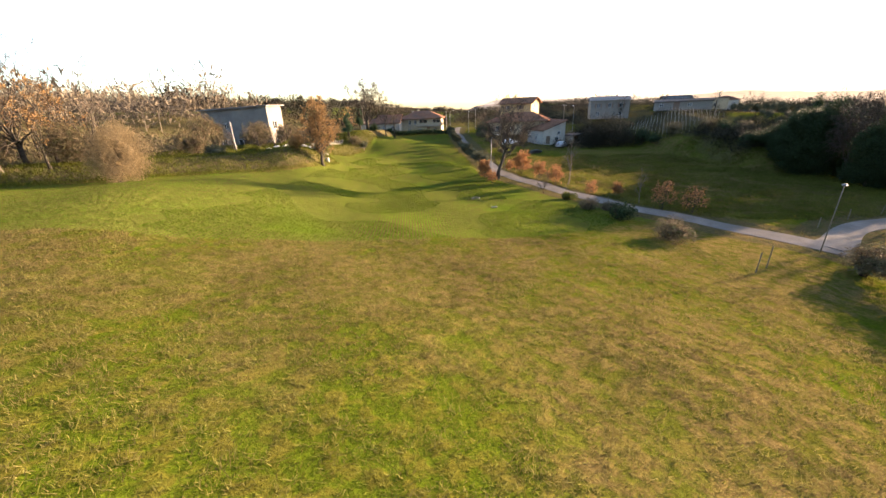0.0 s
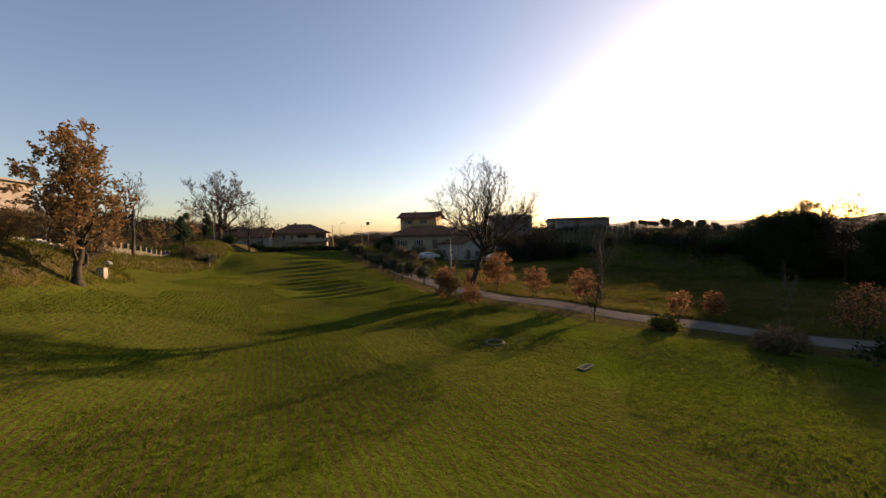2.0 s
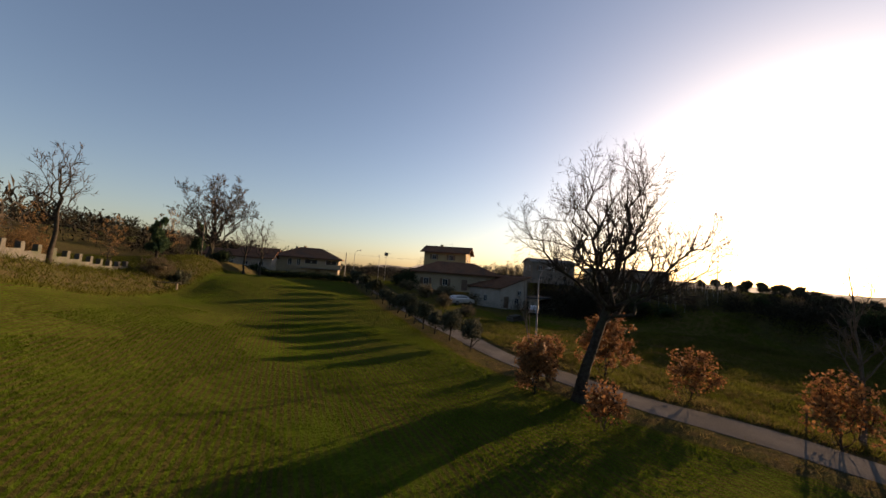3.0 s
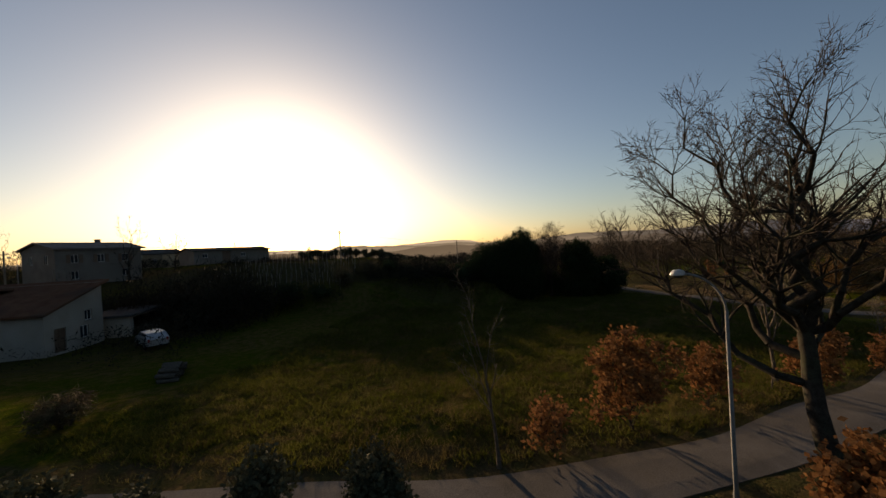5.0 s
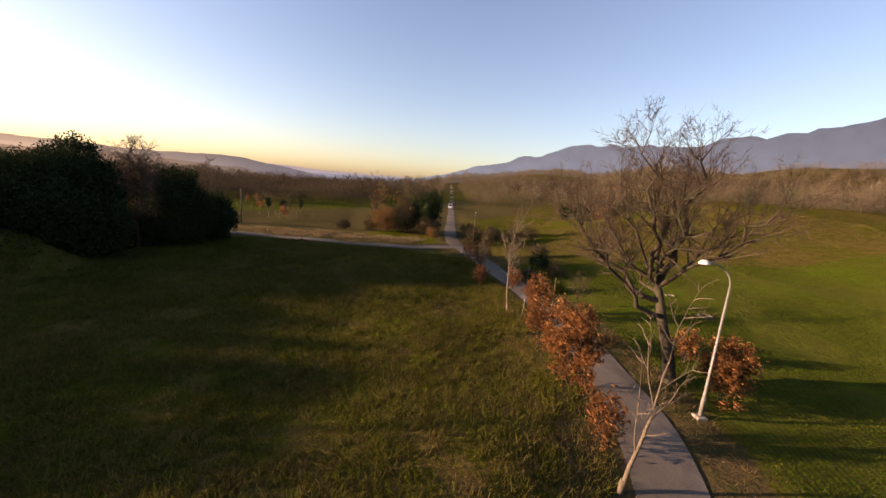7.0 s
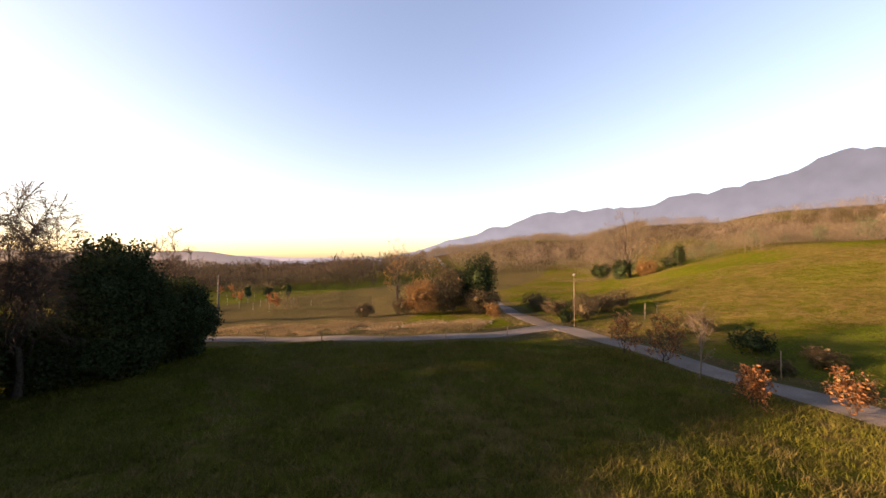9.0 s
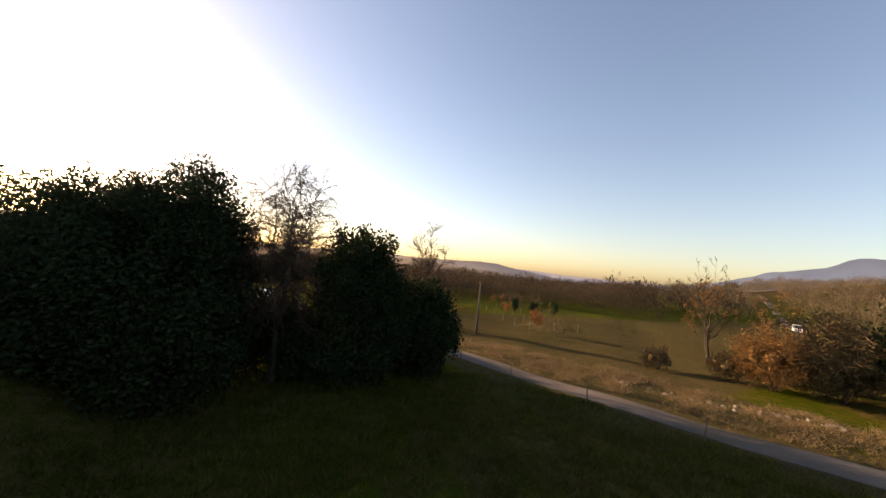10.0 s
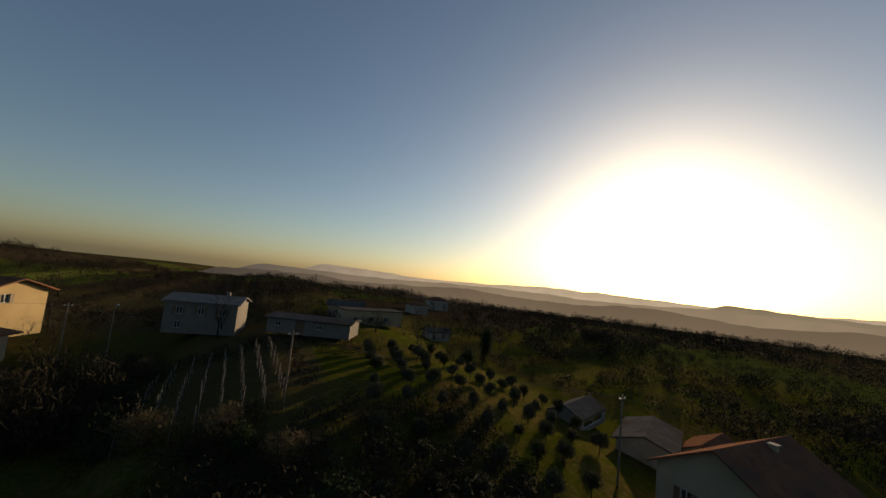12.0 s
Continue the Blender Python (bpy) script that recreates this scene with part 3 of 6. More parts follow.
def limbed_tree(name, label, category, at, seed, trunk, limbs, spec, reach, bark="bark", twig="twig", leaves=None, group="", per=2.6, droop=0.0, thin=0.013):
    """A tree whose trunk forks into given limbs; each limb curves out from the fork and carries branches that end in twigs.
    trunk: (fork x, y, z, foot radius); limbs: (x, y, z, radius share, start share up the trunk)."""
    FLOOR[0] = thin
    r = random.Random(seed)
    wood, twigs, tips = Shape(), Shape(), []
    fork = Vector(trunk[:3])
    foot = trunk[3]
    line, p = [], Vector((0, 0, -0.3))
    n = 7
    for i in range(n + 1):
        u = i / n
        line.append(Vector((fork.x * u ** 1.4 + 0.05 * math.sin(u * 9 + seed), fork.y * u ** 1.4 + 0.05 * math.cos(u * 7 + seed), -0.3 + (fork.z + 0.3) * u)))
    for i, (a, b) in enumerate(zip(line, line[1:])):
        flare = 0.75 * math.exp(-i * 1.4)
        flare2 = 0.75 * math.exp(-(i + 1) * 1.4)
        wood.tube(a, b, foot * (1 - 0.35 * i / n + flare), foot * (1 - 0.35 * (i + 1) / n + flare2), 9)
    for lx, ly, lz, share, up in limbs:
        i = min(n, int(up * n))
        start, end = line[i].copy(), Vector((lx, ly, lz))
        out = end - start
        ctrl = start + Vector((out.x * 0.62, out.y * 0.62, out.z * 0.42))
        rad, steps, p = foot * share, 9, start
        length = out.length
        for k in range(1, steps + 1):
            u = k / steps
            q = start * (1 - u) ** 2 + ctrl * 2 * u * (1 - u) + end * u * u + rand_dir(r) * (0.05 * length * (0 if k == steps else 1))
            r0, r1 = max(0.012, rad * (1 - 0.86 * (k - 1) / steps)), max(0.011, rad * (1 - 0.86 * k / steps))
            wood.tube(p, q, r0, r1, 6 if rad > 0.06 else 5)
            d = (q - p).normalized()
            p = q
            if k >= 3:
                m = per * (0.7 if k < 5 else 1.15)
                for _ in range(int(m) + (r.random() < m % 1)):
                    side = rand_dir(r).cross(d).normalized()
                    a = radians(r.uniform(28, 68))
                    nd = (d * math.cos(a) + side * math.sin(a) + Vector((0, 0, 0.18 - droop))).normalized()
                    grow(wood, twigs, tips, p.copy(), nd, reach * r.uniform(0.6, 1.15) * (1.15 - 0.45 * u), max(0.012, r1 * 0.55), 1, spec, r)
        grow(wood, twigs, tips, p.copy(), d, reach * 0.6, 0.014, 1, spec, r)
    FLOOR[0] = 0.012
    t = thing(name, label, category, group, at=at)
    part("trunk", wood, M[bark], t, smooth=True)
    tagged(part("branchwork", twigs, M[twig], t), "fine bare twigs", kind="stuff")
    if leaves:
        count, leaf_size, mat = leaves
        tagged(part("foliage", leafage(tips, count, leaf_size, r, 0.3), M[mat], t), "dry winter leaves", kind="stuff")
    return t

def dome(n, width, low, top, seed, share=0.5, start=(0.55, 1.0)):
    """Limb ends spread over a dome of the given half-width between two heights."""
    r = random.Random(seed)
    out = [(r.uniform(-0.2, 0.2) * width, r.uniform(-0.2, 0.2) * width, top, share, 1.0)]
    for i in range(n - 1):
        a, u = 2.4 * i + r.uniform(-0.4, 0.4), (i + 0.5) / (n - 1)
        k = width * math.sin(math.pi / 2 * (0.35 + 0.65 * u)) * r.uniform(0.85, 1.1)
        out.append((k * math.cos(a), k * math.sin(a), top - (top - low) * u ** 1.3 * r.uniform(0.85, 1.05), share * r.uniform(0.6, 0.95), start[1] - (start[1] - start[0]) * u))
    return out
FINE = [None, (5, 0.2, 0.05, 6, 45, 0.6), (4, 0.26, 0.03, 5, 45, 0.6), (3, 0.3, 0.0, 0, 40, 0.5)]
COARSE = [None, (4, 0.2, 0.05, 5, 45, 0.6), (3, 0.28, 0.03, 0, 45, 0.6)]

def lumpy(c, rad, seed, amount=0.25, n=12, k=8):
    """A closed uneven core for a dense crown."""
    s, rings = Shape(), []
    for j in range(k + 1):
        th = math.pi * j / k
        ring = []
        for i in range(n):
            ph = 2 * math.pi * i / n
            d = Vector((math.sin(th) * math.cos(ph), math.sin(th) * math.sin(ph), math.cos(th)))
            f = 1 + amount * noise.noise(d * 1.7 + Vector((seed, seed, 0)))
            ring.append((c[0] + rad[0] * d.x * f, c[1] + rad[1] * d.y * f, c[2] + rad[2] * d.z * f))
        rings.append(ring)
    return s.loft(rings, caps=False)

def dense_crown(lobes, n, size, seed, amount=0.3, broad=0.55, inner=0.6):
    """Leaves in many small clumps set over several lobes, so that the outline is uneven; returns leaves and dark inner cores."""
    r = random.Random(seed)
    s, core, clumps = Shape(), Shape(), []
    for i, a in enumerate(lobes):
        c = lumpy(a[:3], [v * inner * 0.74 for v in a[3:]], seed + i, 0.35)
        core.add(c.v, c.f)
        mean = (a[3] + a[4] + a[5]) / 3
        for _ in range(int(16 + 15 * mean * mean)):
            d, u = rand_dir(r), r.uniform(0.55, 0.97) + amount * 0.14 * r.random() ** 3
            clumps.append((a[0] + a[3] * d.x * u, a[1] + a[4] * d.y * u, a[2] + a[5] * d.z * u, (0.16 + 0.16 * mean) * r.uniform(0.7, 1.5), d))
    weights = [c[3] ** 2 for c in clumps]
    for c in r.choices(clumps, weights, k=n):
        d = rand_dir(r)
        f = c[3] * r.random() ** 0.5
        p = Vector((c[0] + d.x * f, c[1] + d.y * f, c[2] + d.z * f * 1.35))
        u = (rand_dir(r) + c[4] * 0.4).normalized()
        w = u.orthogonal().normalized()
        q = size * r.uniform(0.5, 1.35)
        s.quad(p, u * q, w * q * broad)
    return s, core

def evergreen(name, label, at, lobes, n, size, seed, mat="evergreen", trunk=(3.0, 0.22), category="tree", group=""):
    t = thing(name, label, category, group, at=at)
    w = Shape()
    r = random.Random(seed)
    for k in range(3 if trunk[1] > 0.15 else 2):
        b = Vector((r.uniform(-0.6, 0.6), r.uniform(-0.6, 0.6), -0.3))
        q = b + Vector((r.uniform(-0.5, 0.5), r.uniform(-0.5, 0.5), trunk[0]))
        w.tube(b, q, trunk[1], trunk[1] * 0.6, 6)
    part("trunk", w, M["bark"], t, smooth=True)
    leaves, core = dense_crown(lobes, n, size, seed)
    part("crown", leaves, M[mat], t)
    part("inner_foliage", core, M[mat], t, smooth=True)
    return t

SLIM = [(7, 0.06, 0.05, 10, 40, 0.45), (5, 0.16, 0.12, 9, 40, 0.5), (4, 0.22, 0.06, 6, 40, 0.55), (3, 0.3, 0.02, 0, 40, 0.5)]
YOUNG = [(6, 0.08, 0.04, 12, 52, 0.6), (4, 0.2, 0.06, 9, 45, 0.5), (3, 0.3, 0.0, 0, 40, 0.5)]

limbed_tree("oak_tree", "large bare oak with spreading limbs beside the lane", "tree", (9.4, 64.9, gz(9.4, 64.9)), 21, (1.25, -0.25, 4.5, 0.29),
            [(0.2, 0.2, 11.2, 0.55, 1.0), (1.9, -1.2, 11.2, 0.52, 1.0), (2.7, 1.9, 11.4, 0.42, 1.0), (6.2, 1.4, 8.4, 0.46, 0.86), (5.1, -2.3, 8.5, 0.42, 1.0), (-1.9, 3.0, 8.9, 0.4, 1.0), (-2.0, -2.2, 8.9, 0.4, 1.0), (4.9, 3.6, 7.2, 0.44, 0.8), (1.0, 3.6, 9.8, 0.34, 1.0), (3.7, 0.2, 10.6, 0.34, 1.0), (0.6, -3.2, 10.0, 0.34, 1.0), (4.0, -3.4, 7.0, 0.34, 0.86)], FINE, 1.65, per=4.3, thin=0.0085)

def young_oak(name, at, size, seed, leaves=1500, label="young oak holding dry russet leaves beside the lane", mat="oak_leaf"):
    return limbed_tree(name, label, "tree", (at[0], at[1], gz(*at)), seed, (0.15, 0.1, 0.9 * size, 0.06 * size), dome(8, 1.25 * size, 1.3 * size, 3.3 * size, seed, 0.55, (0.3, 1.0)), COARSE, 0.75 * size, leaves=(int(leaves * 2.4), 0.08, mat), bark="bark", group="young oaks along the lane", per=1.8)
for i, (x, y, s, k) in enumerate(((13.6, 68.5, 1.0, 2300), (15.8, 64.6, 0.7, 800), (7.4, 65.6, 0.75, 1700), (8.4, 61.6, 0.5, 350), (11.9, 71.8, 0.5, 350), (17.4, 59.4, 0.75, 800), (20.7, 53.6, 0.5, 300), (24.0, 53.7, 0.45, 400), (26.6, 47.2, 0.8, 380), (28.8, 45.3, 0.75, 300))):
    young_oak("young_oak", (x, y), s, 40 + i, k)
STEMS = [(6, 0.07, 0.05, 5, 28, 0.75), (5, 0.14, 0.1, 6, 35, 0.45), (4, 0.22, 0.06, 4, 40, 0.5), (3, 0.3, 0.0, 0, 40, 0.5)]
bare_tree("slender_tree", "slender bare tree with pale stems beside the lane", "tree", (11.2, 73.7, gz(11.2, 73.7)), 1.0, 61, STEMS, (3.4, 0.075), bark="pale_bark", twig="pale_bark")
bare_tree("slender_tree", "pale dead sapling growing at the lane", "tree", (19.3, 59.8, gz(19.3, 59.8)), 1.0, 62, SLIM, (5.0, 0.09), lean=(0.05, 0.0, 1), bark="pale_bark", twig="pale_bark")
bare_tree("slender_tree", "small bare tree at the lane", "tree", (25.3, 50.0, gz(25.3, 50.0)), 0.75, 63, SLIM, (3.6, 0.06), bark="pale_bark", twig="pale_bark")

# west edge
limbed_tree("leafy_tree", "tall tree holding thin brown leaves at the field edge", "tree", (-17.6, 61.4, gz(-17.6, 61.4)), 71, (0.3, 0.2, 3.4, 0.24), dome(13, 2.0, 3.2, 8.9, 3, 0.55, (0.4, 1.0)), COARSE, 1.2, leaves=(7500, 0.1, "ochre_leaf"), per=2.8)
for i, (x, y, s) in enumerate(((-22.5, 66.5, 0.9), (-26, 64, 0.8), (-24.5, 70, 1.0), (-30, 66, 0.9), (-34, 65, 0.8), (-28, 72, 1.0))):
    bare_tree("scrub_tree", "low bare shrubby tree on the bank", "tree", (x, y, gz(x, y)), s, 80 + i, [(4, 0.15, 0.05, 7, 45, 0.7), (5, 0.2, 0.06, 8, 42, 0.6), (4, 0.28, 0.03, 5, 40, 0.55), (3, 0.3, 0.0, 0, 40, 0.5)], (2.2, 0.14), group="scrub on the west bank")
limbed_tree("tall_bare_tree", "tall spreading bare tree behind the field", "tree", (-26.0, 116.3, gz(-26.0, 116.3)), 91, (0.2, 0.2, 4.0, 0.42), dome(12, 5.4, 6.6, 12.8, 5, 0.55), FINE, 1.9, per=2.2, thin=0.042)
for i, (x, y, s) in enumerate(((-21.1, 117.8, 10.2), (-18.6, 118.3, 9.4), (-24.5, 82.2, 8.6))):
    limbed_tree("tall_slim_tree", "tall slim bare tree behind the field", "tree", (x, y, gz(x, y)), 95 + i, (0.1, 0.1, 4.6, 0.17), dome(6, 1.7, s * 0.6, s, 7 + i, 0.6, (0.7, 1.0)), COARSE, 1.2, group="bare trees behind the field", per=2.4, thin=0.026)

# grove beside the side lane
evergreen("holm_oak", "broad dark evergreen oak in the grove", (59.3, 70.6, gz(59.3, 70.6)), [(0, 0, 5.0, 4.4, 4.4, 4.8), (-1.6, 2.6, 4.2, 3.4, 3.6, 4.2), (0.8, -0.8, 8.4, 3.0, 3.0, 3.0), (-0.4, 1.8, 7.4, 3.1, 3.1, 2.9), (-2.2, -0.8, 3.0, 3.2, 3.2, 3.2), (0.5, 5.2, 5.2, 3.2, 3.6, 4.3), (0.4, -2.2, 6.0, 2.4, 2.2, 3.4), (0.0, -1.6, 1.8, 3.2, 3.0, 1.9)], 150000, 0.12, 5).scale = (0.94, 0.94, 0.96)
evergreen("holm_oak", "upright dark evergreen oak in the grove", (59.9, 60.6, gz(59.9, 60.6)), [(0, 0, 3.6, 2.5, 2.6, 3.6), (0.4, 0.4, 6.6, 2.0, 2.0, 2.2), (-0.8, 1.2, 5.2, 1.8, 1.8, 2.4), (-0.4, 0.6, 1.6, 2.3, 2.5, 1.7)], 50000, 0.1, 6).scale = (1.06, 1.06, 1.08)
evergreen("holm_oak", "rounded low evergreen oak beside the side lane", (61.4, 56.0, gz(61.4, 56.0)), [(0, 0, 2.6, 2.7, 2.7, 2.6), (-0.6, 0.9, 3.3, 2.1, 2.1, 2.1)], 34000, 0.1, 7).scale = (1.12, 1.12, 1.12)
evergreen("holm_oak", "dark evergreen oak at the back of the grove", (57.6, 77.0, gz(57.6, 77.0)), [(0, 0, 3.4, 3.0, 3.0, 3.2), (0.6, 2.2, 3.0, 2.4, 2.6, 2.8)], 17000, 0.1, 8).scale = (0.68, 0.68, 0.62)
evergreen("holm_oak", "low evergreen oak filling the foot of the grove", (63.6, 58.6, gz(63.6, 58.6)), [(0, 0, 2.0, 2.2, 2.2, 2.0), (1.4, -1.2, 1.8, 1.9, 1.9, 1.7)], 12000, 0.1, 9).scale = (1, 1, 1)
evergreen("holm_oak", "low dark evergreen oak between the taller grove trees", (62.9, 66.4, gz(62.9, 66.4)), [(0, 0, 2.4, 2.3, 2.8, 2.5), (0.6, -2.6, 2.1, 2.2, 2.4, 2.2), (-1.0, 1.6, 1.8, 2.0, 2.2, 1.9), (-2.0, -2.6, 1.5, 2.0, 2.0, 1.7)], 32000, 0.11, 10).scale = (1, 1, 1)
HANG = [None, (6, 0.1, -0.05, 9, 20, 0.75), (6, 0.07, -0.22, 0, 30, 0.5)]
limbed_tree("weeping_tree", "bare weeping tree with hanging twigs in the grove", "tree", (59.9, 65.3, gz(59.9, 65.3)), 101, (0.1, 0.0, 4.0, 0.2), dome(17, 2.3, 5.6, 11.4, 9, 0.42, (0.6, 1.0)), HANG, 1.7, per=6.8, droop=0.14, thin=0.011).scale = (0.98, 0.98, 0.98)
limbed_tree("poplar_tree", "slim windswept bare poplar behind the grove", "tree", (65.1, 54.3, gz(65.1, 54.3)), 102, (0.1, 0.1, 4.4, 0.17), [(1.1, -0.5, 10.6, 0.6, 1.0), (0.3, 0.9, 9.6, 0.45, 1.0), (-1.2, 0.8, 7.6, 0.4, 0.86), (1.6, 0.4, 9.0, 0.4, 1.0), (-0.6, -1.0, 8.6, 0.35, 0.86), (1.8, -1.2, 8.0, 0.35, 0.86)], COARSE, 1.2, per=6.5, thin=0.02).scale = (0.98, 0.98, 0.98)
limbed_tree("poplar_tree", "thin bare tree beside the grove", "tree", (68.0, 53.2, gz(68.0, 53.2)), 103, (0.1, 0.1, 3.4, 0.12), dome(5, 0.9, 4.6, 7.0, 12, 0.6, (0.7, 1.0)), COARSE, 0.9, per=3.0, thin=0.018).scale = (0.9, 0.9, 0.9)

# --- buildings ---
def pane_wall(s, a, b, z0, z1, thick, holes):
    """A wall from plan point a to b, thick to its left, with rectangular openings (u0, u1, v0, v1) along and up it."""
    a, b = Vector(a), Vector(b)
    length = (b - a).length
    d = (b - a) / length
    nrm = Vector((-d.y, d.x)) * thick
    us = sorted({0.0, length, *[u for h in holes for u in h[:2]]})
    vs = sorted({z0, z1, *[z0 + v for h in holes for v in h[2:4]]})
    for u0, u1 in zip(us, us[1:]):
        for v0, v1 in zip(vs, vs[1:]):
            um, vm = (u0 + u1) / 2, (v0 + v1) / 2 - z0
            if any(h[0] < um < h[1] and h[2] < vm < h[3] for h in holes):
                continue
            p, q = a + d * u0, a + d * u1
            s.add([(p.x, p.y, v0), (q.x, q.y, v0), (q.x + nrm.x, q.y + nrm.y, v0), (p.x + nrm.x, p.y + nrm.y, v0), (p.x, p.y, v1), (q.x, q.y, v1), (q.x + nrm.x, q.y + nrm.y, v1), (p.x + nrm.x, p.y + nrm.y, v1)],
                  [(3, 2, 1, 0), (4, 5, 6, 7), (0, 1, 5, 4), (1, 2, 6, 5), (2, 3, 7, 6), (3, 0, 4, 7)])

def roof_shape(kind, w, d, h, rise, eave, thick=0.22):
    """Roof over a plan w by d whose walls end at h."""
    x, y = w / 2 + eave, d / 2 + eave
    s = Shape()
    drop = rise * eave / (d / 2)
    if kind == "hip":
        rx = max(0.2, w / 2 - d / 2)
        for lift, flip in ((0.0, True), (thick, False)):
            v = [(-x, -y, h - drop + lift), (x, -y, h - drop + lift), (x, y, h - drop + lift), (-x, y, h - drop + lift), (-rx, 0, h + rise + lift), (rx, 0, h + rise + lift)]
            f = [(0, 1, 5, 4), (1, 2, 5), (2, 3, 4, 5), (3, 0, 4)]
            s.add(v, [q[::-1] for q in f] if flip else f)
        k = len(s.v) - 12
        s.f += [(k, k + 1, k + 7, k + 6), (k + 1, k + 2, k + 8, k + 7), (k + 2, k + 3, k + 9, k + 8), (k + 3, k, k + 6, k + 9)]
    elif kind == "gable":
        prof = [(-y, h - drop), (0, h + rise), (y, h - drop), (y, h - drop + thick), (0, h + rise + thick), (-y, h - drop + thick)]
        s.loft([[(-x, a, b) for a, b in prof], [(x, a, b) for a, b in prof]])
    elif kind == "tilt":
        prof = [(-x, h - 0.02), (x, h + rise), (x, h + rise + thick), (-x, h - 0.02 + thick)]
        s.loft([[(a, -y, b) for a, b in prof], [(a, y, b) for a, b in prof]])
    else:
        s.box(-x, -y, h, x, y, h + thick, 0.04)
    return s

def window_part(parent, side, w, d, u, v, ww, hh, inset, shutters=False, door=False):
    """A window or door set into its opening: frame, pane and sill."""
    a, b, nrm = {"s": ((-w / 2, -d / 2), (1, 0), (0, 1)), "e": ((w / 2, -d / 2), (0, 1), (-1, 0)), "n": ((w / 2, d / 2), (-1, 0), (0, -1)), "w": ((-w / 2, d / 2), (0, -1), (1, 0))}[side]
    turn = math.degrees(math.atan2(b[1], b[0]))
    ob = new("door" if door else "window")
    ob.parent = parent
    ob.matrix_local = pose(a[0] + b[0] * (u + ww / 2) + nrm[0] * inset, a[1] + b[1] * (u + ww / 2) + nrm[1] * inset, v, 0, 0, turn)
    f = Shape()
    t = 0.07
    for x0, z0, x1, z1 in ((-ww / 2, 0, -ww / 2 + t, hh), (ww / 2 - t, 0, ww / 2, hh), (-ww / 2 + t, 0, ww / 2 - t, t), (-ww / 2 + t, hh - t, ww / 2 - t, hh), (-t / 2, t, t / 2, hh - t)):
        f.box(x0, -0.04, z0, x1, 0.04, z1)
    part("frame", f, M["shutter"] if door else M["lamp_white"], ob)
    part("leaf" if door else "pane", Shape().box(-ww / 2 + t, 0.0, t, ww / 2 - t, 0.012, hh - t), M["shutter"] if door else M["glass"], ob)
    if not door:
        part("sill", Shape().box(-ww / 2 - 0.1, -inset - 0.08, -0.07, ww / 2 + 0.1, 0.0, -0.003), M["concrete"], ob)
    if shutters:
        for k in (-1, 1):
            part("shutter", Shape().box(k * (ww / 2 + 0.04) if k > 0 else -ww / 2 - 0.04 - ww * 0.48, -inset - 0.06, 0, k * (ww / 2 + 0.04) + (ww * 0.48 if k > 0 else 0), -inset - 0.012, hh), M["shutter"], ob)
    return ob

def house(name, label, at, turn, w, d, h, kind, rise, wall, roof, holes, eave=0.5, chimneys=(), balconies=(), base=None, thick=0.3):
    """A building with walls, openings, roof, chimneys and balconies. holes: (side, u, v, width, height, what)."""
    z = gz(*at) - 0.3 if base is None else base
    t = thing(name, label, "house", at=(at[0], at[1], z), turn=turn)
    s = Shape()
    corner = [(-w / 2, -d / 2), (w / 2, -d / 2), (w / 2, d / 2), (-w / 2, d / 2)]
    for i, side in enumerate("senw"):
        mine = [(q[1], q[1] + q[3], q[2], q[2] + q[4]) for q in holes if q[0] == side]
        a, b = Vector(corner[i]), Vector(corner[(i + 1) % 4])
        if side in "ew":
            k = (b - a).normalized() * thick
            a, b = a + k, b - k
            mine = [(m[0] - thick, m[1] - thick, m[2], m[3]) for m in mine]
        pane_wall(s, a, b, 0.0, h, thick, mine)
    if kind == "gable":
        for x0, x1 in ((-w / 2, -w / 2 + thick), (w / 2 - thick, w / 2)):
            tri = [(-d / 2 + 0.02, h), (d / 2 - 0.02, h), (0, h + rise - 0.02)]
            s.loft([[(x0, a, b) for a, b in tri], [(x1, a, b) for a, b in tri]])
    if kind == "tilt":
        tri = [(-w / 2, h), (w / 2, h), (w / 2, h + rise - 0.02)]
        for y0, y1 in ((-d / 2, -d / 2 + thick), (d / 2 - thick, d / 2)):
            s.loft([[(a, y0, b) for a, b in tri], [(a, y1, b) for a, b in tri]])
        s.box(w / 2 - thick, -d / 2, h, w / 2, d / 2, h + rise - 0.02)
    part("wall", s, M[wall], t)
    part("floor_slab", Shape().box(-w / 2 + thick, -d / 2 + thick, 0.1, w / 2 - thick, d / 2 - thick, 0.3), M["concrete"], t)
    part("roof", roof_shape(kind, w, d, h, rise, eave), M[roof], t)
    for q in holes:
        if q[5] != "open":
            window_part(t, q[0], w, d, q[1], q[2], q[3], q[4], 0.14, q[5] == "shuttered", q[5] == "door")
    for x, y, top in chimneys:
        c = part("chimney", Shape().box(x - 0.3, y - 0.3, h - 0.4, x + 0.3, y + 0.3, h + top, 0.03), M[wall], t)
        part("cap", Shape().box(x - 0.42, y - 0.42, h + top + 0.004, x + 0.42, y + 0.42, h + top + 0.12, 0.03), M["concrete"], c)
    for side, u0, u1, v, deep in balconies:
        y = -d / 2
        b = part("balcony", Shape().box(-w / 2 + u0, y - deep, v - 0.18, -w / 2 + u1, y - 0.004, v, 0.02), M["concrete"], t)
        part("parapet", Shape().box(-w / 2 + u0, y - deep, v + 0.004, -w / 2 + u1, y - deep + 0.12, v + 0.95, 0.02), M[wall], b)
        for u in (u0, u1 - 0.12):
            part("parapet", Shape().box(-w / 2 + u, y - deep + 0.124, v + 0.004, -w / 2 + u + 0.12, y - 0.004, v + 0.95), M[wall], b)
    return t

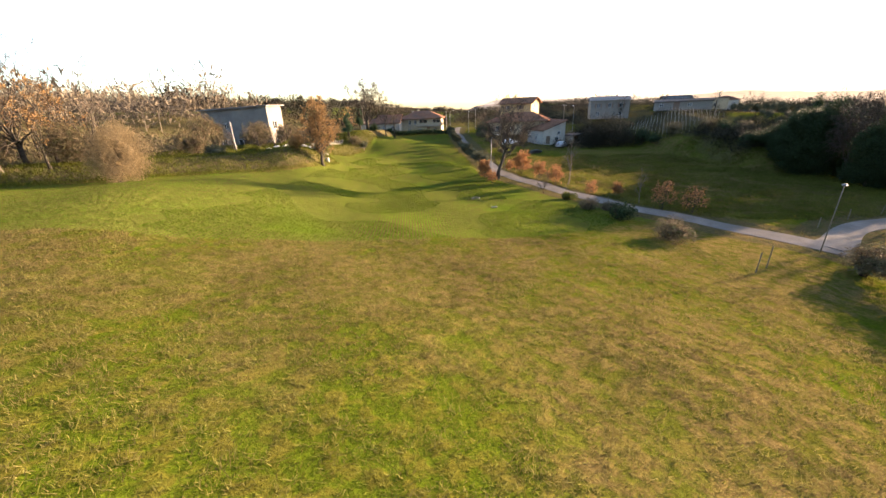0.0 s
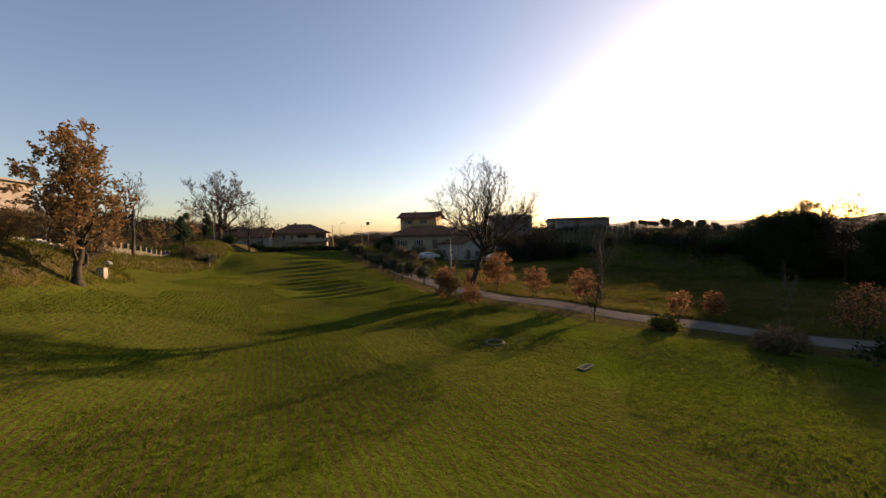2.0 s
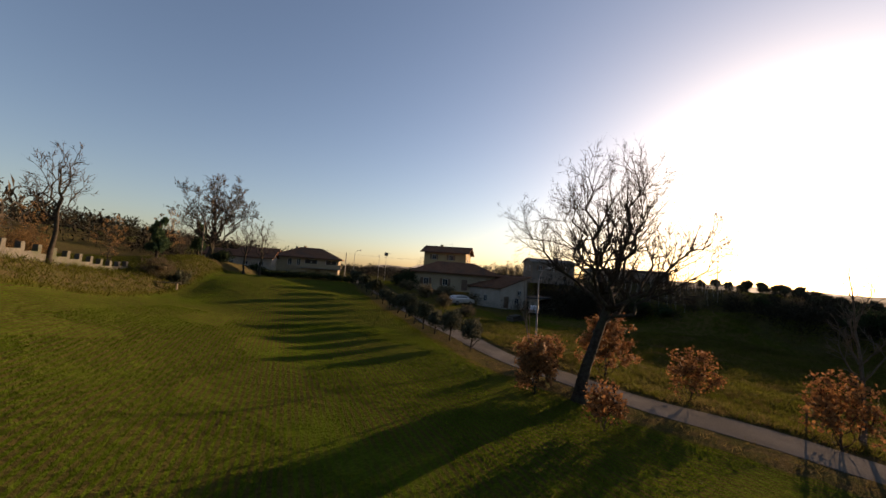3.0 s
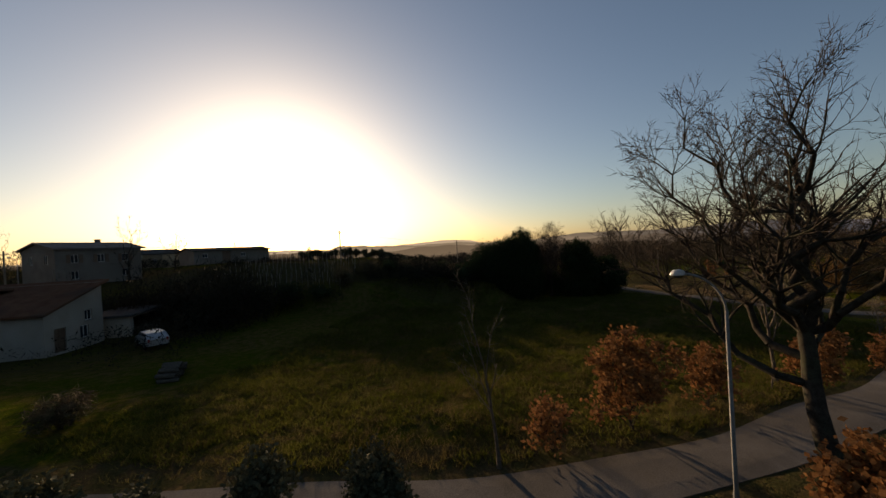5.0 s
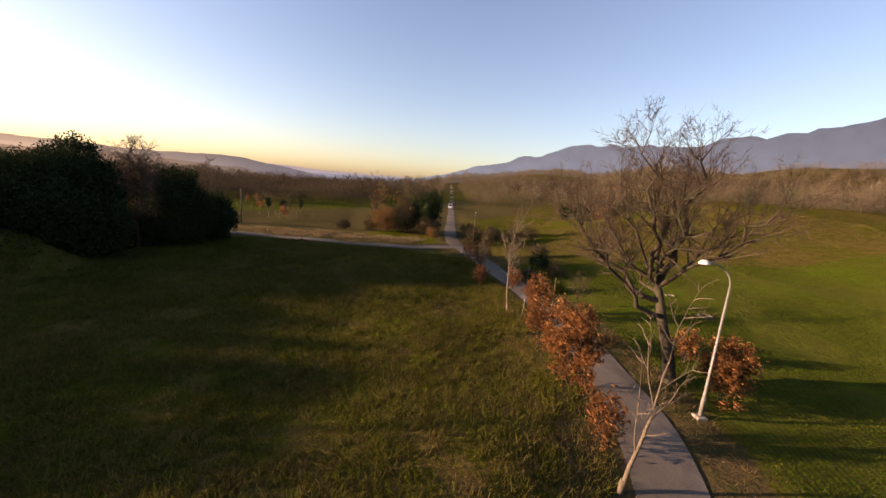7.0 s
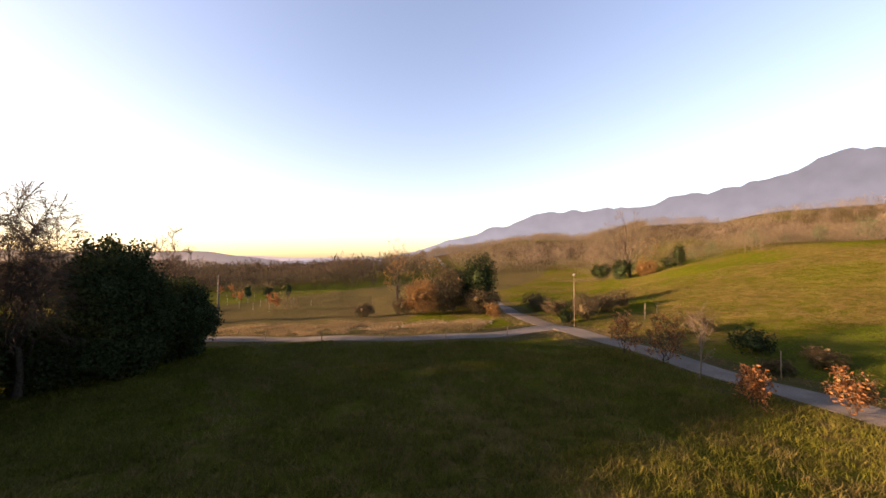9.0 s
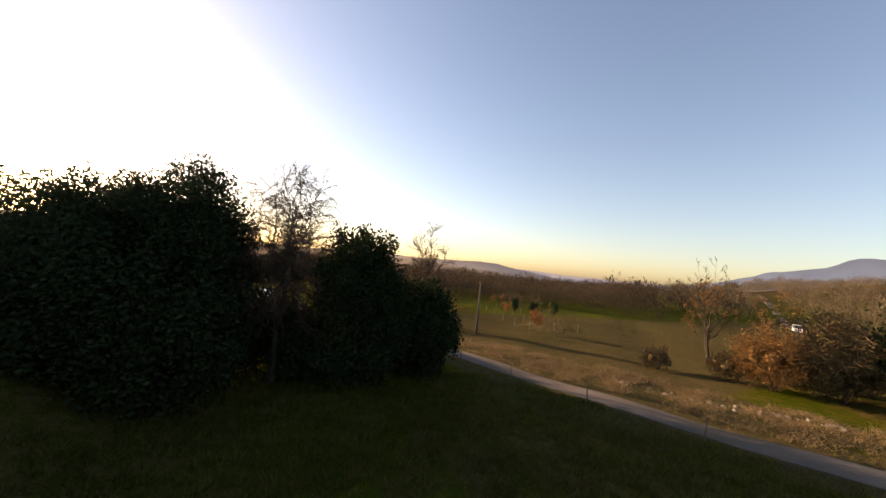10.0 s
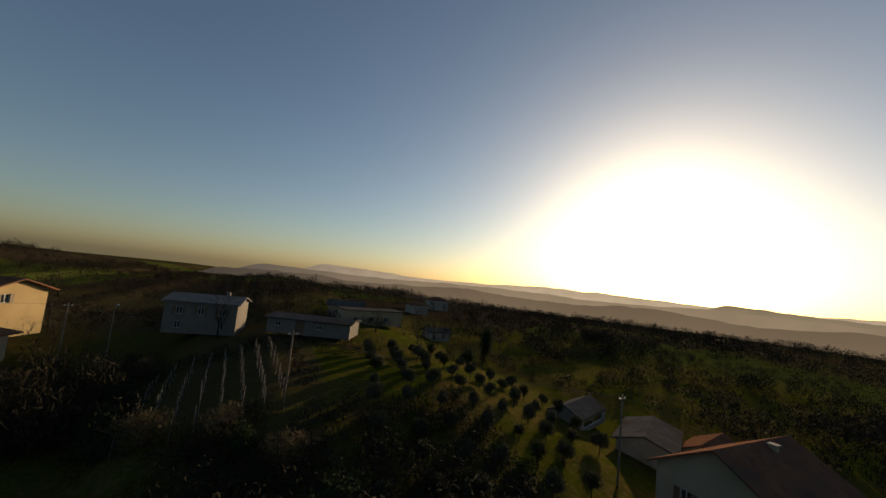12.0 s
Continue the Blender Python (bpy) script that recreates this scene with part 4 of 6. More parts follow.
def row(side, v, w, h, us, what="window"):
    return [(side, u, v, w, h, what) for u in us]

house("country_house", "two storey cream house with hipped tiled roof and balcony", (-13.8, 145.6), 0, 14.2, 9, 5.5, "hip", 2.1, "cream_wall", "tile",
      row("s", 3.3, 0.9, 1.5, (2.6, 4.6)) + [("s", 6.4, 3.0, 2.9, 1.9, "window"), ("s", 11.2, 3.0, 2.6, 1.9, "window")] + row("s", 0.7, 1.1, 1.3, (2.2, 6.0, 11.5)) + [("s", 9.0, 0.3, 1.1, 2.1, "door")] + row("e", 3.3, 1.1, 1.4, (2, 5.6)) + row("w", 3.3, 1.1, 1.4, (3, 6)),
      eave=0.9, chimneys=((-3.6, 1.2, 2.3), (-1.6, 0.8, 2.6)), balconies=(("s", 5.6, 14.9, 2.9, 1.3),), base=1.0)
house("farm_building", "long low white outbuilding with a gabled tiled roof", (-27.0, 137.5), 3, 13, 6.5, 2.9, "gable", 1.3, "white_wall", "tile", row("s", 1.1, 0.9, 0.9, (1.5, 4.6, 7.4, 10.4)), base=2.5)
house("farm_building", "small white gabled outbuilding behind the bare trees", (-25.5, 145.0), 0, 8, 5, 4.2, "gable", 1.3, "white_wall", "tile", row("s", 2.6, 0.8, 0.9, (1.2, 5.4)), base=2.2)
house("apartment_house", "grey rendered house with a single pitch roof", (-42.9, 83.4), -5, 15.0, 5.0, 8.2, "tilt", 0.4, "grey_wall", "slab",
      [("s", 4.6, 4.5, 0.9, 1.1, "window"), ("s", 1.3, 1.2, 1.0, 1.2, "window"), ("s", 3.4, 1.2, 1.0, 1.2, "window"), ("s", 7.2, 1.0, 2.2, 1.4, "window")] + row("e", 4.2, 1.3, 1.6, (1.4,)) + row("e", 1.0, 1.3, 1.6, (1.4,)), eave=0.6, base=3.0)
house("village_house", "village house with a raised upper storey under a gabled roof", (20.3, 139.6), -24, 10.4, 9.0, 7.2, "gable", 1.5, "yellow_wall", "tile", row("e", 5.2, 1.1, 1.3, (2.4,), "shuttered") + row("s", 5.3, 1.0, 1.2, (2.0, 6.2), "shuttered"), eave=0.9, chimneys=((-2, 0.8, 2.0),), base=2.8)
house("village_house", "low wing with a broad hipped tiled roof", (19.0, 127.0), -14, 17, 9.0, 4.0, "hip", 2.0, "cream_wall", "tile", row("s", 1.1, 1.1, 1.4, (2, 6, 14), "shuttered") + [("s", 10, 0.3, 1.2, 2.2, "door")], eave=0.9, base=1.2)
house("village_house", "white house with a single long tiled roof slope", (25.6, 117.8), 16.6, 6.4, 10.2, 3.7, "tilt", 2.5, "white_wall", "tile", [("s", 0.9, 0.3, 1.2, 2.1, "door"), ("s", 3.6, 1.0, 1.0, 1.2, "window"), ("s", 4.2, 3.6 - 1.0, 0.9, 1.0, "window"), ("w", 1.4, 1.2, 1.1, 1.2, "window"), ("w", 5.0, 1.2, 1.1, 1.2, "window"), ("e", 2.4, 1.2, 1.0, 1.2, "window"), ("e", 6.4, 1.2, 1.0, 1.2, "window")], eave=0.45, base=-1.1)
house("lean_to", "open lean-to with a flat slab roof beside the white house", (33.4, 115.0), 16.6, 5.2, 4.2, 2.4, "tilt", 0.3, "white_wall", "sheet", [("s", 0.5, 0.05, 4.0, 2.2, "open")], eave=0.4)
house("village_house", "square grey two storey house with a shallow roof", (49.6, 141.6), -10, 11.6, 8.6, 5.6, "gable", 1.0, "grey_wall", "slab", row("s", 3.4, 1.0, 1.3, (1.8, 5.2, 8.6), "shuttered") + row("s", 0.9, 1.0, 1.3, (1.8, 8.6)) + row("w", 3.4, 1.0, 1.3, (2, 6)), eave=0.5, chimneys=((2.6, 1.5, 1.7),), base=4.0)
house("shed_building", "low grey shed with a corrugated roof above the olive slope", (67.6, 130.2), -26.7, 14.6, 7.0, 2.5, "gable", 0.5, "grey_wall", "sheet", row("s", 1.2, 1.0, 0.8, (1.4, 8.6)) + [("s", 5.0, 0.3, 1.6, 2.1, "door")], eave=0.35, base=6.0)
house("shed_building", "long low building with a flat roof on the ridge", (84, 152), 6, 15, 7, 3.6, "flat", 0, "cream_wall", "sheet", row("s", 1.0, 1.2, 1.2, (2, 6, 10)), eave=0.3)
house("shed_building", "plain cream shed beyond the square house", (79.5, 160), -14, 9, 6, 3.4, "gable", 1.0, "cream_wall", "sheet", row("s", 1.2, 1.0, 1.0, (2, 5)))
house("far_house", "small white house on the far ridge", (131, 232), 10, 9, 7, 4.8, "hip", 1.6, "white_wall", "tile", row("s", 2.6, 0.9, 1.2, (1.5, 4.2, 6.6)))
house("far_house", "two storey house on the far ridge", (160, 268), -5, 12, 9, 6.4, "hip", 2.0, "white_wall", "tile", row("s", 3.6, 0.9, 1.3, (1.6, 5.2, 8.8)) + row("s", 1.0, 0.9, 1.3, (1.6, 8.8)))
house("far_house", "pale shed below the ridge", (108, 161), 0, 7, 5, 3.0, "gable", 0.9, "white_wall", "sheet", row("s", 1.0, 0.9, 1.0, (1.2, 4.4)))
house("farmhouse", "two storey farmhouse with a gabled tiled roof below the slope", (99.4, 76.6), 0, 12.4, 10, 6.0, "gable", 2.9, "cream_wall", "tile", row("s", 3.2, 1.0, 1.4, (1.5, 5.0, 8.6, 11.2), "shuttered") + row("s", 0.9, 1.0, 1.4, (1.5, 8.6, 11.2)) + [("s", 5.2, 0.3, 1.1, 2.1, "door")] + row("w", 3.2, 1.0, 1.4, (2.2, 6.6), "shuttered"), eave=0.6, chimneys=((1.6, -0.8, 3.0),))
house("barn", "low annexe with a pale sheet roof beside the farmhouse", (107.0, 91.5), 28, 10, 6.5, 2.8, "gable", 1.0, "stone_wall", "sheet", row("s", 1.0, 0.9, 0.9, (2, 6)))
house("barn", "old tiled barn beside the farmhouse", (112.5, 86.5), 12, 8, 5.5, 3.0, "gable", 1.4, "stone_wall", "tile", [("s", 2.4, 0.3, 2.2, 2.4, "door")])
house("greenhouse", "small greenhouse with a shining roof", (101.5, 99.0), 20, 9, 5, 1.8, "gable", 1.2, "concrete", "sheet", [("s", 1.0, 0.6, 6.8, 1.0, "window")], eave=0.1)

# --- poles and lamps ---
def street_lamp(at, tall, turn, reach=1.5, label="tall street lamp with a curved arm and white dome", lean=0.0):
    x, y = at
    t = thing("street_lamp", label, "street lamp", "street lamps", at=(x, y, gz(x, y)), turn=turn)
    s = Shape()
    s.lathe([(0.075, -0.3), (0.075, 0.9), (0.055, 1.1), (0.04, tall - 0.95)], 8)
    part("pole", s, M["steel"], t, smooth=True)
    arm, p = Shape(), Vector((0, 0, tall - 0.96))
    for i in range(7):
        a = radians(90 * (i + 1) / 7)
        q = Vector((reach * (1 - math.cos(a)), 0, tall - 0.96 + 0.9 * math.sin(a)))
        arm.tube(p, q, 0.032, 0.026, 6)
        p = q
    part("arm", arm, M["steel"], t, smooth=True)
    head = Shape().lathe([(0.04, 0.11), (0.13, 0.085), (0.21, -0.02), (0.205, -0.05), (0.05, -0.05)], 14, at=(reach + 0.2, 0, tall - 0.06))
    h = part("lamp_head", head, M["lamp_white"], t, "white dome lamp head", smooth=True)
    part("lens", Shape().lathe([(0.14, -0.05), (0.12, -0.1), (0.05, -0.13)], 10, at=(reach + 0.2, 0, tall - 0.064)), M["glass"], h)
    part("base_plate", Shape().box(-0.2, -0.2, -0.2, 0.2, 0.2, 0.12, 0.03), M["concrete"], t)
    return t
def power_post(at, tall):
    x, y = at
    t = thing("lamp_post", "thin pale lamp post at the lane junction", "lamp post", at=(x, y, gz(x, y)))
    part("pole", Shape().lathe([(0.045, -0.3), (0.038, tall * 0.5), (0.03, tall)], 7), M["timber"], t, smooth=True)
    part("lamp_head", Shape().lathe([(0.04, tall), (0.14, tall + 0.03), (0.17, tall + 0.1), (0.11, tall + 0.17), (0.02, tall + 0.2)], 10), M["steel"], t, "small grey lamp globe", smooth=True)
    return t
street_lamp((8.5, 67.8), 6.5, 30, 1.0)
power_post((32.9, 34.8), 5.2)
street_lamp((3.0, 141), 7.0, 90, 1.2)
street_lamp((-2.9, 133), 7.5, 0, 1.0)
street_lamp((37.2, 135.7), 8.0, 90, 1.2)

def power_pole(at, tall, label, mat="pole_wood", cross=True, category="utility pole"):
    x, y = at
    t = thing("utility_pole", label, category, at=(x, y, gz(x, y)))
    part("pole", Shape().lathe([(0.13, -0.4), (0.12, 1.0), (0.085, tall)], 8), M[mat], t, smooth=True)
    if cross:
        part("crossarm", Shape().box(-0.5, -0.05, tall - 0.45, 0.5, 0.05, tall - 0.35), M["steel"], t)
        for k in (-0.4, 0.0, 0.4):
            part("insulator", Shape().lathe([(0.02, 0), (0.05, 0.04), (0.045, 0.12), (0.02, 0.16)], 6, at=(k, 0, tall - 0.35)), M["lamp_white"], t)
    return t
power_pole((76.2, 42.5), 6.3, "pale leaning timber pole beside the side lane", cross=False)
power_pole((61.2, 101.8), 5.9, "dark timber power pole above the vines", "timber")
power_pole((33.1, 131.0), 9.2, "timber power pole between the village houses", "timber")
power_pole((91.0, 84.0), 8.8, "timber power pole beside the farmhouse", "timber")
power_pole((-5.2, 146), 7.0, "thin mast beside the cream house", "steel", False, "mast")
power_pole((-32.5, 63.4), 4.6, "pale concrete post on the bank", "concrete", False, "post")
power_pole((-26, 113), 6.6, "timber pole behind the field", "timber", False)
power_pole((108.5, 57.5), 7.5, "timber power pole beyond the farmhouse", "timber")

def wire(points, label, sag=0.7):
    s = Shape()
    for a, b in zip(points, points[1:]):
        a, b = Vector(a), Vector(b)
        p = a
        for i in range(1, 13):
            u = i / 12
            q = a.lerp(b, u) - Vector((0, 0, sag * 4 * u * (1 - u)))
            s.tube(p, q, 0.014, 0.014, 3)
            p = q
    return tagged(part("power_line", s, M["dark"]), label, "cable")
wire([(33.1, 131, gz(33.1, 131) + 9.0), (61.2, 101.8, gz(61.2, 101.8) + 5.7), (91, 84, gz(91, 84) + 8.6), (108.5, 57.5, gz(108.5, 57.5) + 7.3)], "black power line hanging between timber poles")
wire([(-26, 113, gz(-26, 113) + 6.4), (-5.2, 146, gz(-5.2, 146) + 6.8), (33.1, 131, gz(33.1, 131) + 9.0)], "black power line in front of the houses")

def floodlight_post(at):
    x, y = at
    t = thing("floodlight_post", "thin post carrying a dark square floodlight", "floodlight", at=(x, y, gz(x, y)))
    part("pole", Shape().lathe([(0.07, -0.3), (0.05, 7.4)], 7), M["steel"], t, smooth=True)
    part("floodlight", Shape().box(-0.5, -0.12, 7.0, 0.5, 0.12, 7.9, 0.05), M["dark"], t)
    part("arm", Shape().box(0.504, -0.03, 7.6, 1.4, 0.03, 7.68), M["steel"], t)
    return t
floodlight_post((5.3, 150.5))

# --- small things in the fields ---
def ring_wall(n, r0, r1, z0, z1, at=(0, 0, 0)):
    return Shape().lathe([(r0, z0), (r1, z0), (r1, z1 - 0.03), (r1 - 0.03, z1), (r0 + 0.03, z1), (r0, z1 - 0.03), (r0, z0)], n, at)
wx, wy = 6.1, 51.3
well = thing("well_ring", "low concrete well ring sunk in the sown field", "well", at=(wx, wy, gz(wx, wy)))
part("ring", ring_wall(20, 0.42, 0.54, -0.6, 0.1), M["mossy"], well, smooth=False)
part("water", Shape().lathe([(0.42, -0.3), (0.02, -0.29)], 20), M["water"], well)
pit = Shape()
for i in range(60):
    a, r_ = rng.uniform(0, 6.28), rng.uniform(0.7, 1.5)
    x, y, k = r_ * math.cos(a), r_ * math.sin(a), rng.uniform(0.03, 0.09)
    pit.lathe([(k * 0.4, -0.1), (k, -0.02), (k * 0.8, k * 0.5), (k * 0.2, k * 0.8)], 6, at=(x, y, gz(wx + x, wy + y) - gz(wx, wy)))
tagged(part("soil_clods", pit, M["soil"]), "bare soil clods thrown up round the well ring", "soil", kind="stuff").location = (wx, wy, gz(wx, wy))

bx, by = -18.0, 64.6
box = thing("utility_box", "small white utility cabinet at the field edge", "cabinet", at=(bx, by, gz(bx, by)), turn=-15)
part("body", Shape().box(-0.25, -0.16, -0.1, 0.25, 0.16, 0.62, 0.02), M["white_wall"], box)
part("lid", Shape().box(-0.28, -0.19, 0.624, 0.28, 0.19, 0.68, 0.02), M["concrete"], box)
part("door", Shape().box(-0.2, -0.178, 0.08, 0.2, -0.163, 0.56), M["lamp_white"], box)

def tub(at, turn, label):
    x, y = at
    t = thing("trough", label, "trough", at=(x, y, gz(x, y) - 0.05), turn=turn)
    s = Shape()
    s.loft([[(-0.5 + i, -0.22 + i, z), (0.5 - i, -0.22 + i, z), (0.5 - i, 0.22 - i, z), (-0.5 + i, 0.22 - i, z)] for i, z in ((0.08, 0), (0.0, 0.36), (0.0, 0.4), (0.04, 0.4), (0.1, 0.08))], caps=True)
    part("basin", s, M["cream_wall"], t)
    return t

tub((8.2, 46.6), 25, "pale oblong tub lying in the sown field").scale = (0.75, 0.75, 0.4)

def fence_post(at, tall, lean, group="posts along the side lane", label="short weathered timber fence post beside the lane"):
    x, y = at
    t = tagged(part("fence_post", Shape().lathe([(0.036, -0.3), (0.034, tall - 0.05), (0.022, tall)], 7), M["timber"]), label, "post", group)
    t.matrix_world = pose(x, y, gz(x, y), lean, -lean * 0.5, 0)
    return t
for i, q in enumerate(SIDE_LINE[6:44:5]):
    fence_post((q.x - 1.2, q.y + 1.5), 1.1, (-1) ** i * 3)
for x, y, tall in ((25.0, 30.0, 1.5), (26.2, 30.8, 1.7), (17.4, 52.6, 1.6), (21.0, 47.8, 1.5), (17.9, 60.9, 1.4)):
    fence_post((x, y), tall, 4, "stakes by the lane", "thin upright timber stake near the lane")

# stone wall and gate posts on the west bank
bank_wall = thing("boundary_wall", "low weathered boundary wall with posts on the bank", "wall", at=(0, 0, 0))
a, b = Vector((-23.4, 71)), Vector((-26.4, 95))
for i in range(14):
    p, q = a.lerp(b, i / 14), a.lerp(b, (i + 0.9) / 14)
    z = gz(p.x, p.y)
    part("wall_panel", Shape().add([(p.x, p.y, z - 0.3), (q.x, q.y, z - 0.3), (q.x + 0.2, q.y, z - 0.3), (p.x + 0.2, p.y, z - 0.3), (p.x, p.y, z + 0.45), (q.x, q.y, z + 0.45), (q.x + 0.2, q.y, z + 0.45), (p.x + 0.2, p.y, z + 0.45)], [(3, 2, 1, 0), (4, 5, 6, 7), (0, 1, 5, 4), (1, 2, 6, 5), (2, 3, 7, 6), (3, 0, 4, 7)]), M["mossy"], bank_wall)
    g = a.lerp(b, (i + 0.95) / 14)
    part("post", Shape().box(g.x - 0.16, g.y - 0.16, z - 0.3, g.x + 0.2, g.y + 0.16, z + 0.95, 0.03), M["mossy"], bank_wall)

def stones(name, label, pts, n, size, mat, seed, up=0.0):
    r, s = random.Random(seed), Shape()
    for _ in range(n):
        u = r.random() * (len(pts) - 1)
        i = int(u)
        p = Vector(pts[i]).lerp(Vector(pts[i + 1]), u - i) + Vector((r.gauss(0, 0.5), r.gauss(0, 0.5)))
        k = size * r.uniform(0.5, 1.5)
        c = lumpy((p.x, p.y, gz(p.x, p.y) + k * 0.3 + up * r.random()), (k, k * r.uniform(0.6, 1), k * r.uniform(0.4, 0.8)), r.random() * 50, 0.5, 6, 4)
        s.add(c.v, c.f)
    return tagged(part(name, s, M[mat]), label, "stones", kind="stuff")
stones("rubble", "pale rubble heap on the weedy bank", [(-25.5, 61), (-22.5, 64), (-20.6, 68)], 60, 0.24, "rock", 4, 0.3)
stones("rubble", "pale stones strewn along the scrub mound", [(41.5, 34.5), (46.4, 36.0), (51.5, 39.5), (57.5, 41.8)], 55, 0.13, "concrete", 6)

pile = thing("bench", "rough plank bench before a dark shrub at the field edge", "bench", at=(-22.2, 94.2, gz(-22.2, 94.2)), turn=10)
part("plank", Shape().box(-1.6, -0.2, 0.5, 1.6, 0.2, 0.58, 0.02), M["pole_wood"], pile)
for k in (-1.3, 1.2):
    part("leg", Shape().box(k, -0.16, -0.2, k + 0.12, 0.16, 0.496), M["timber"], pile)

def log_pile(at, turn):
    x, y = at
    t = thing("log_pile", "heap of pale cut logs beside the lane", "firewood", at=(x, y, gz(x, y)), turn=turn)
    r = random.Random(31)
    for k in range(22):
        row_, col = divmod(k, 8)
        c = Vector((-1.4 + col * 0.38 + row_ * 0.19 + r.uniform(-0.06, 0.06), r.uniform(-0.12, 0.12), 0.13 + row_ * 0.26))
        d = Vector((r.uniform(-0.12, 0.12), 0.55, r.uniform(-0.05, 0.05)))
        w = Shape()
        w.tube(c - d, c + d, r.uniform(0.1, 0.16), r.uniform(0.1, 0.15), 7)
        part("log", w, M["pole_wood"], t)
    return t
log_pile((19.6, 95.2), 35)

def car(name, label, at, turn, paint, van=False):
    x, y = at
    t = thing(name, label, "van" if van else "car", at=(x, y, gz(x, y) + 0.02), turn=turn)
    L, W, H = (4.6, 1.8, 2.0) if van else (4.1, 1.68, 1.45)
    prof = [(-L / 2, 0.35), (-L / 2, 0.9), (-L / 2 + 0.15, H - 0.35 if van else 0.95), (-L / 2 + 0.3, H - 0.05) if van else (-L / 2 + 0.6, H - 0.05), (L * 0.12, H), (L * 0.30, 1.0 if not van else 1.15), (L / 2 - 0.1, 0.85), (L / 2, 0.6), (L / 2, 0.35)]
    s = Shape()
    s.loft([[(px, sgn * (W / 2 - (0.12 if pz > 1.0 else 0.0) - inset), pz) for px, pz in prof] for sgn, inset in ((-1, 0.05), (-1, 0.0), (1, 0.0), (1, 0.05))])
    body = part("body", s, paint, t)
    for sgn in (-1, 1):
        g = Shape().box(-L * 0.34, sgn * (W / 2 - 0.105) - 0.012, 1.02 if not van else 1.15, L * 0.16, sgn * (W / 2 - 0.105) + 0.012, H - 0.16)
        part("side_window", g, M["glass"], t)
    part("windscreen", Shape().add([(L * 0.135, -W / 2 + 0.2, H - 0.08), (L * 0.295, -W / 2 + 0.16, 1.06 if not van else 1.2), (L * 0.295, W / 2 - 0.16, 1.06 if not van else 1.2), (L * 0.135, W / 2 - 0.2, H - 0.08), (L * 0.145, -W / 2 + 0.2, H - 0.06), (L * 0.305, -W / 2 + 0.16, 1.08 if not van else 1.22), (L * 0.305, W / 2 - 0.16, 1.08 if not van else 1.22), (L * 0.145, W / 2 - 0.2, H - 0.06)], [(3, 2, 1, 0), (4, 5, 6, 7), (0, 1, 5, 4), (1, 2, 6, 5), (2, 3, 7, 6), (3, 0, 4, 7)]), M["glass"], t)
    for px in (-L * 0.31, L * 0.31):
        for sgn in (-1, 1):
            w = part("wheel", Shape().loft([[(px + r_ * math.cos(k * 0.5236), sgn * (W / 2 - 0.2) + o * sgn, 0.31 + r_ * math.sin(k * 0.5236)) for k in range(12)] for r_, o in ((0.27, 0), (0.31, 0.03), (0.31, 0.19), (0.27, 0.215))]), M["rubber"], t)
            part("rim", Shape().loft([[(px + r_ * math.cos(k * 0.7854), sgn * (W / 2 + 0.018 + o), 0.31 + r_ * math.sin(k * 0.7854)) for k in range(8)] for r_, o in ((0.18, 0), (0.16, 0.012))]), M["steel"], w)
    for sgn in (-1, 1):
        part("headlight", Shape().box(L / 2 - 0.06, sgn * W * 0.33 - 0.15, 0.62, L / 2 + 0.012, sgn * W * 0.33 + 0.15, 0.78, 0.01), M["lamp_white"], t)
        part("tail_light", Shape().box(-L / 2 - 0.012, sgn * W * 0.4 - 0.07, 0.7, -L / 2 + 0.03, sgn * W * 0.4 + 0.07, 0.95, 0.01), M["red"], t)
    return t
car("van", "small white van parked on the side lane", (103.6, 66.8), 36, M["white_paint"], True)
car("van", "white van standing far down the lane", (83.4, -57.6), 117, M["white_paint"], True)
car("car", "silver car parked before the white house", (14.6, 105.0), 20, M["silver_paint"])
car("car", "pale silver car parked beside the lean-to", (27.6, 105.4), 60, M["silver_paint"])

# --- repeated and massed plants ---
def olive_tree(name, label, at, size, seed, group):
    t = thing(name, label, "olive tree", group, at=at, size=size)
    r = random.Random(seed)
    w, twigs, tips = Shape(), Shape(), []
    grow(w, twigs, tips, Vector((0, 0, -0.2)), Vector((0.12, 0.05, 1)), 1.2, 0.11, 0, [(3, 0.15, 0.02, 4, 45, 0.9), (4, 0.2, 0.08, 6, 45, 0.55), (3, 0.3, 0.0, 0, 40, 0.5)], r)
    part("trunk", w, M["bark"], t, smooth=True)
    tagged(part("branchwork", twigs, M["bark"], t), "fine bare twigs", kind="stuff")
    leaves, core = dense_crown([(0, 0, 2.0, 1.15, 1.15, 0.85), (0.4, 0.3, 2.4, 0.8, 0.8, 0.7), (-0.5, -0.2, 1.8, 0.8, 0.8, 0.6)], 2600, 0.1, seed, 0.45)
    part("crown", leaves, M["olive"], t)
    part("inner_foliage", core, M["olive"], t, smooth=True)
    return t
olives = [olive_tree("olive_tree", "small grey-green olive tree", (7.6, 76.8, gz(7.6, 76.8)), 0.8, 131, "olive row along the lane"),
          olive_tree("olive_tree", "small grey-green olive tree", (6.5, 79.4, gz(6.5, 79.4)), 0.84, 132, "olive row along the lane")]
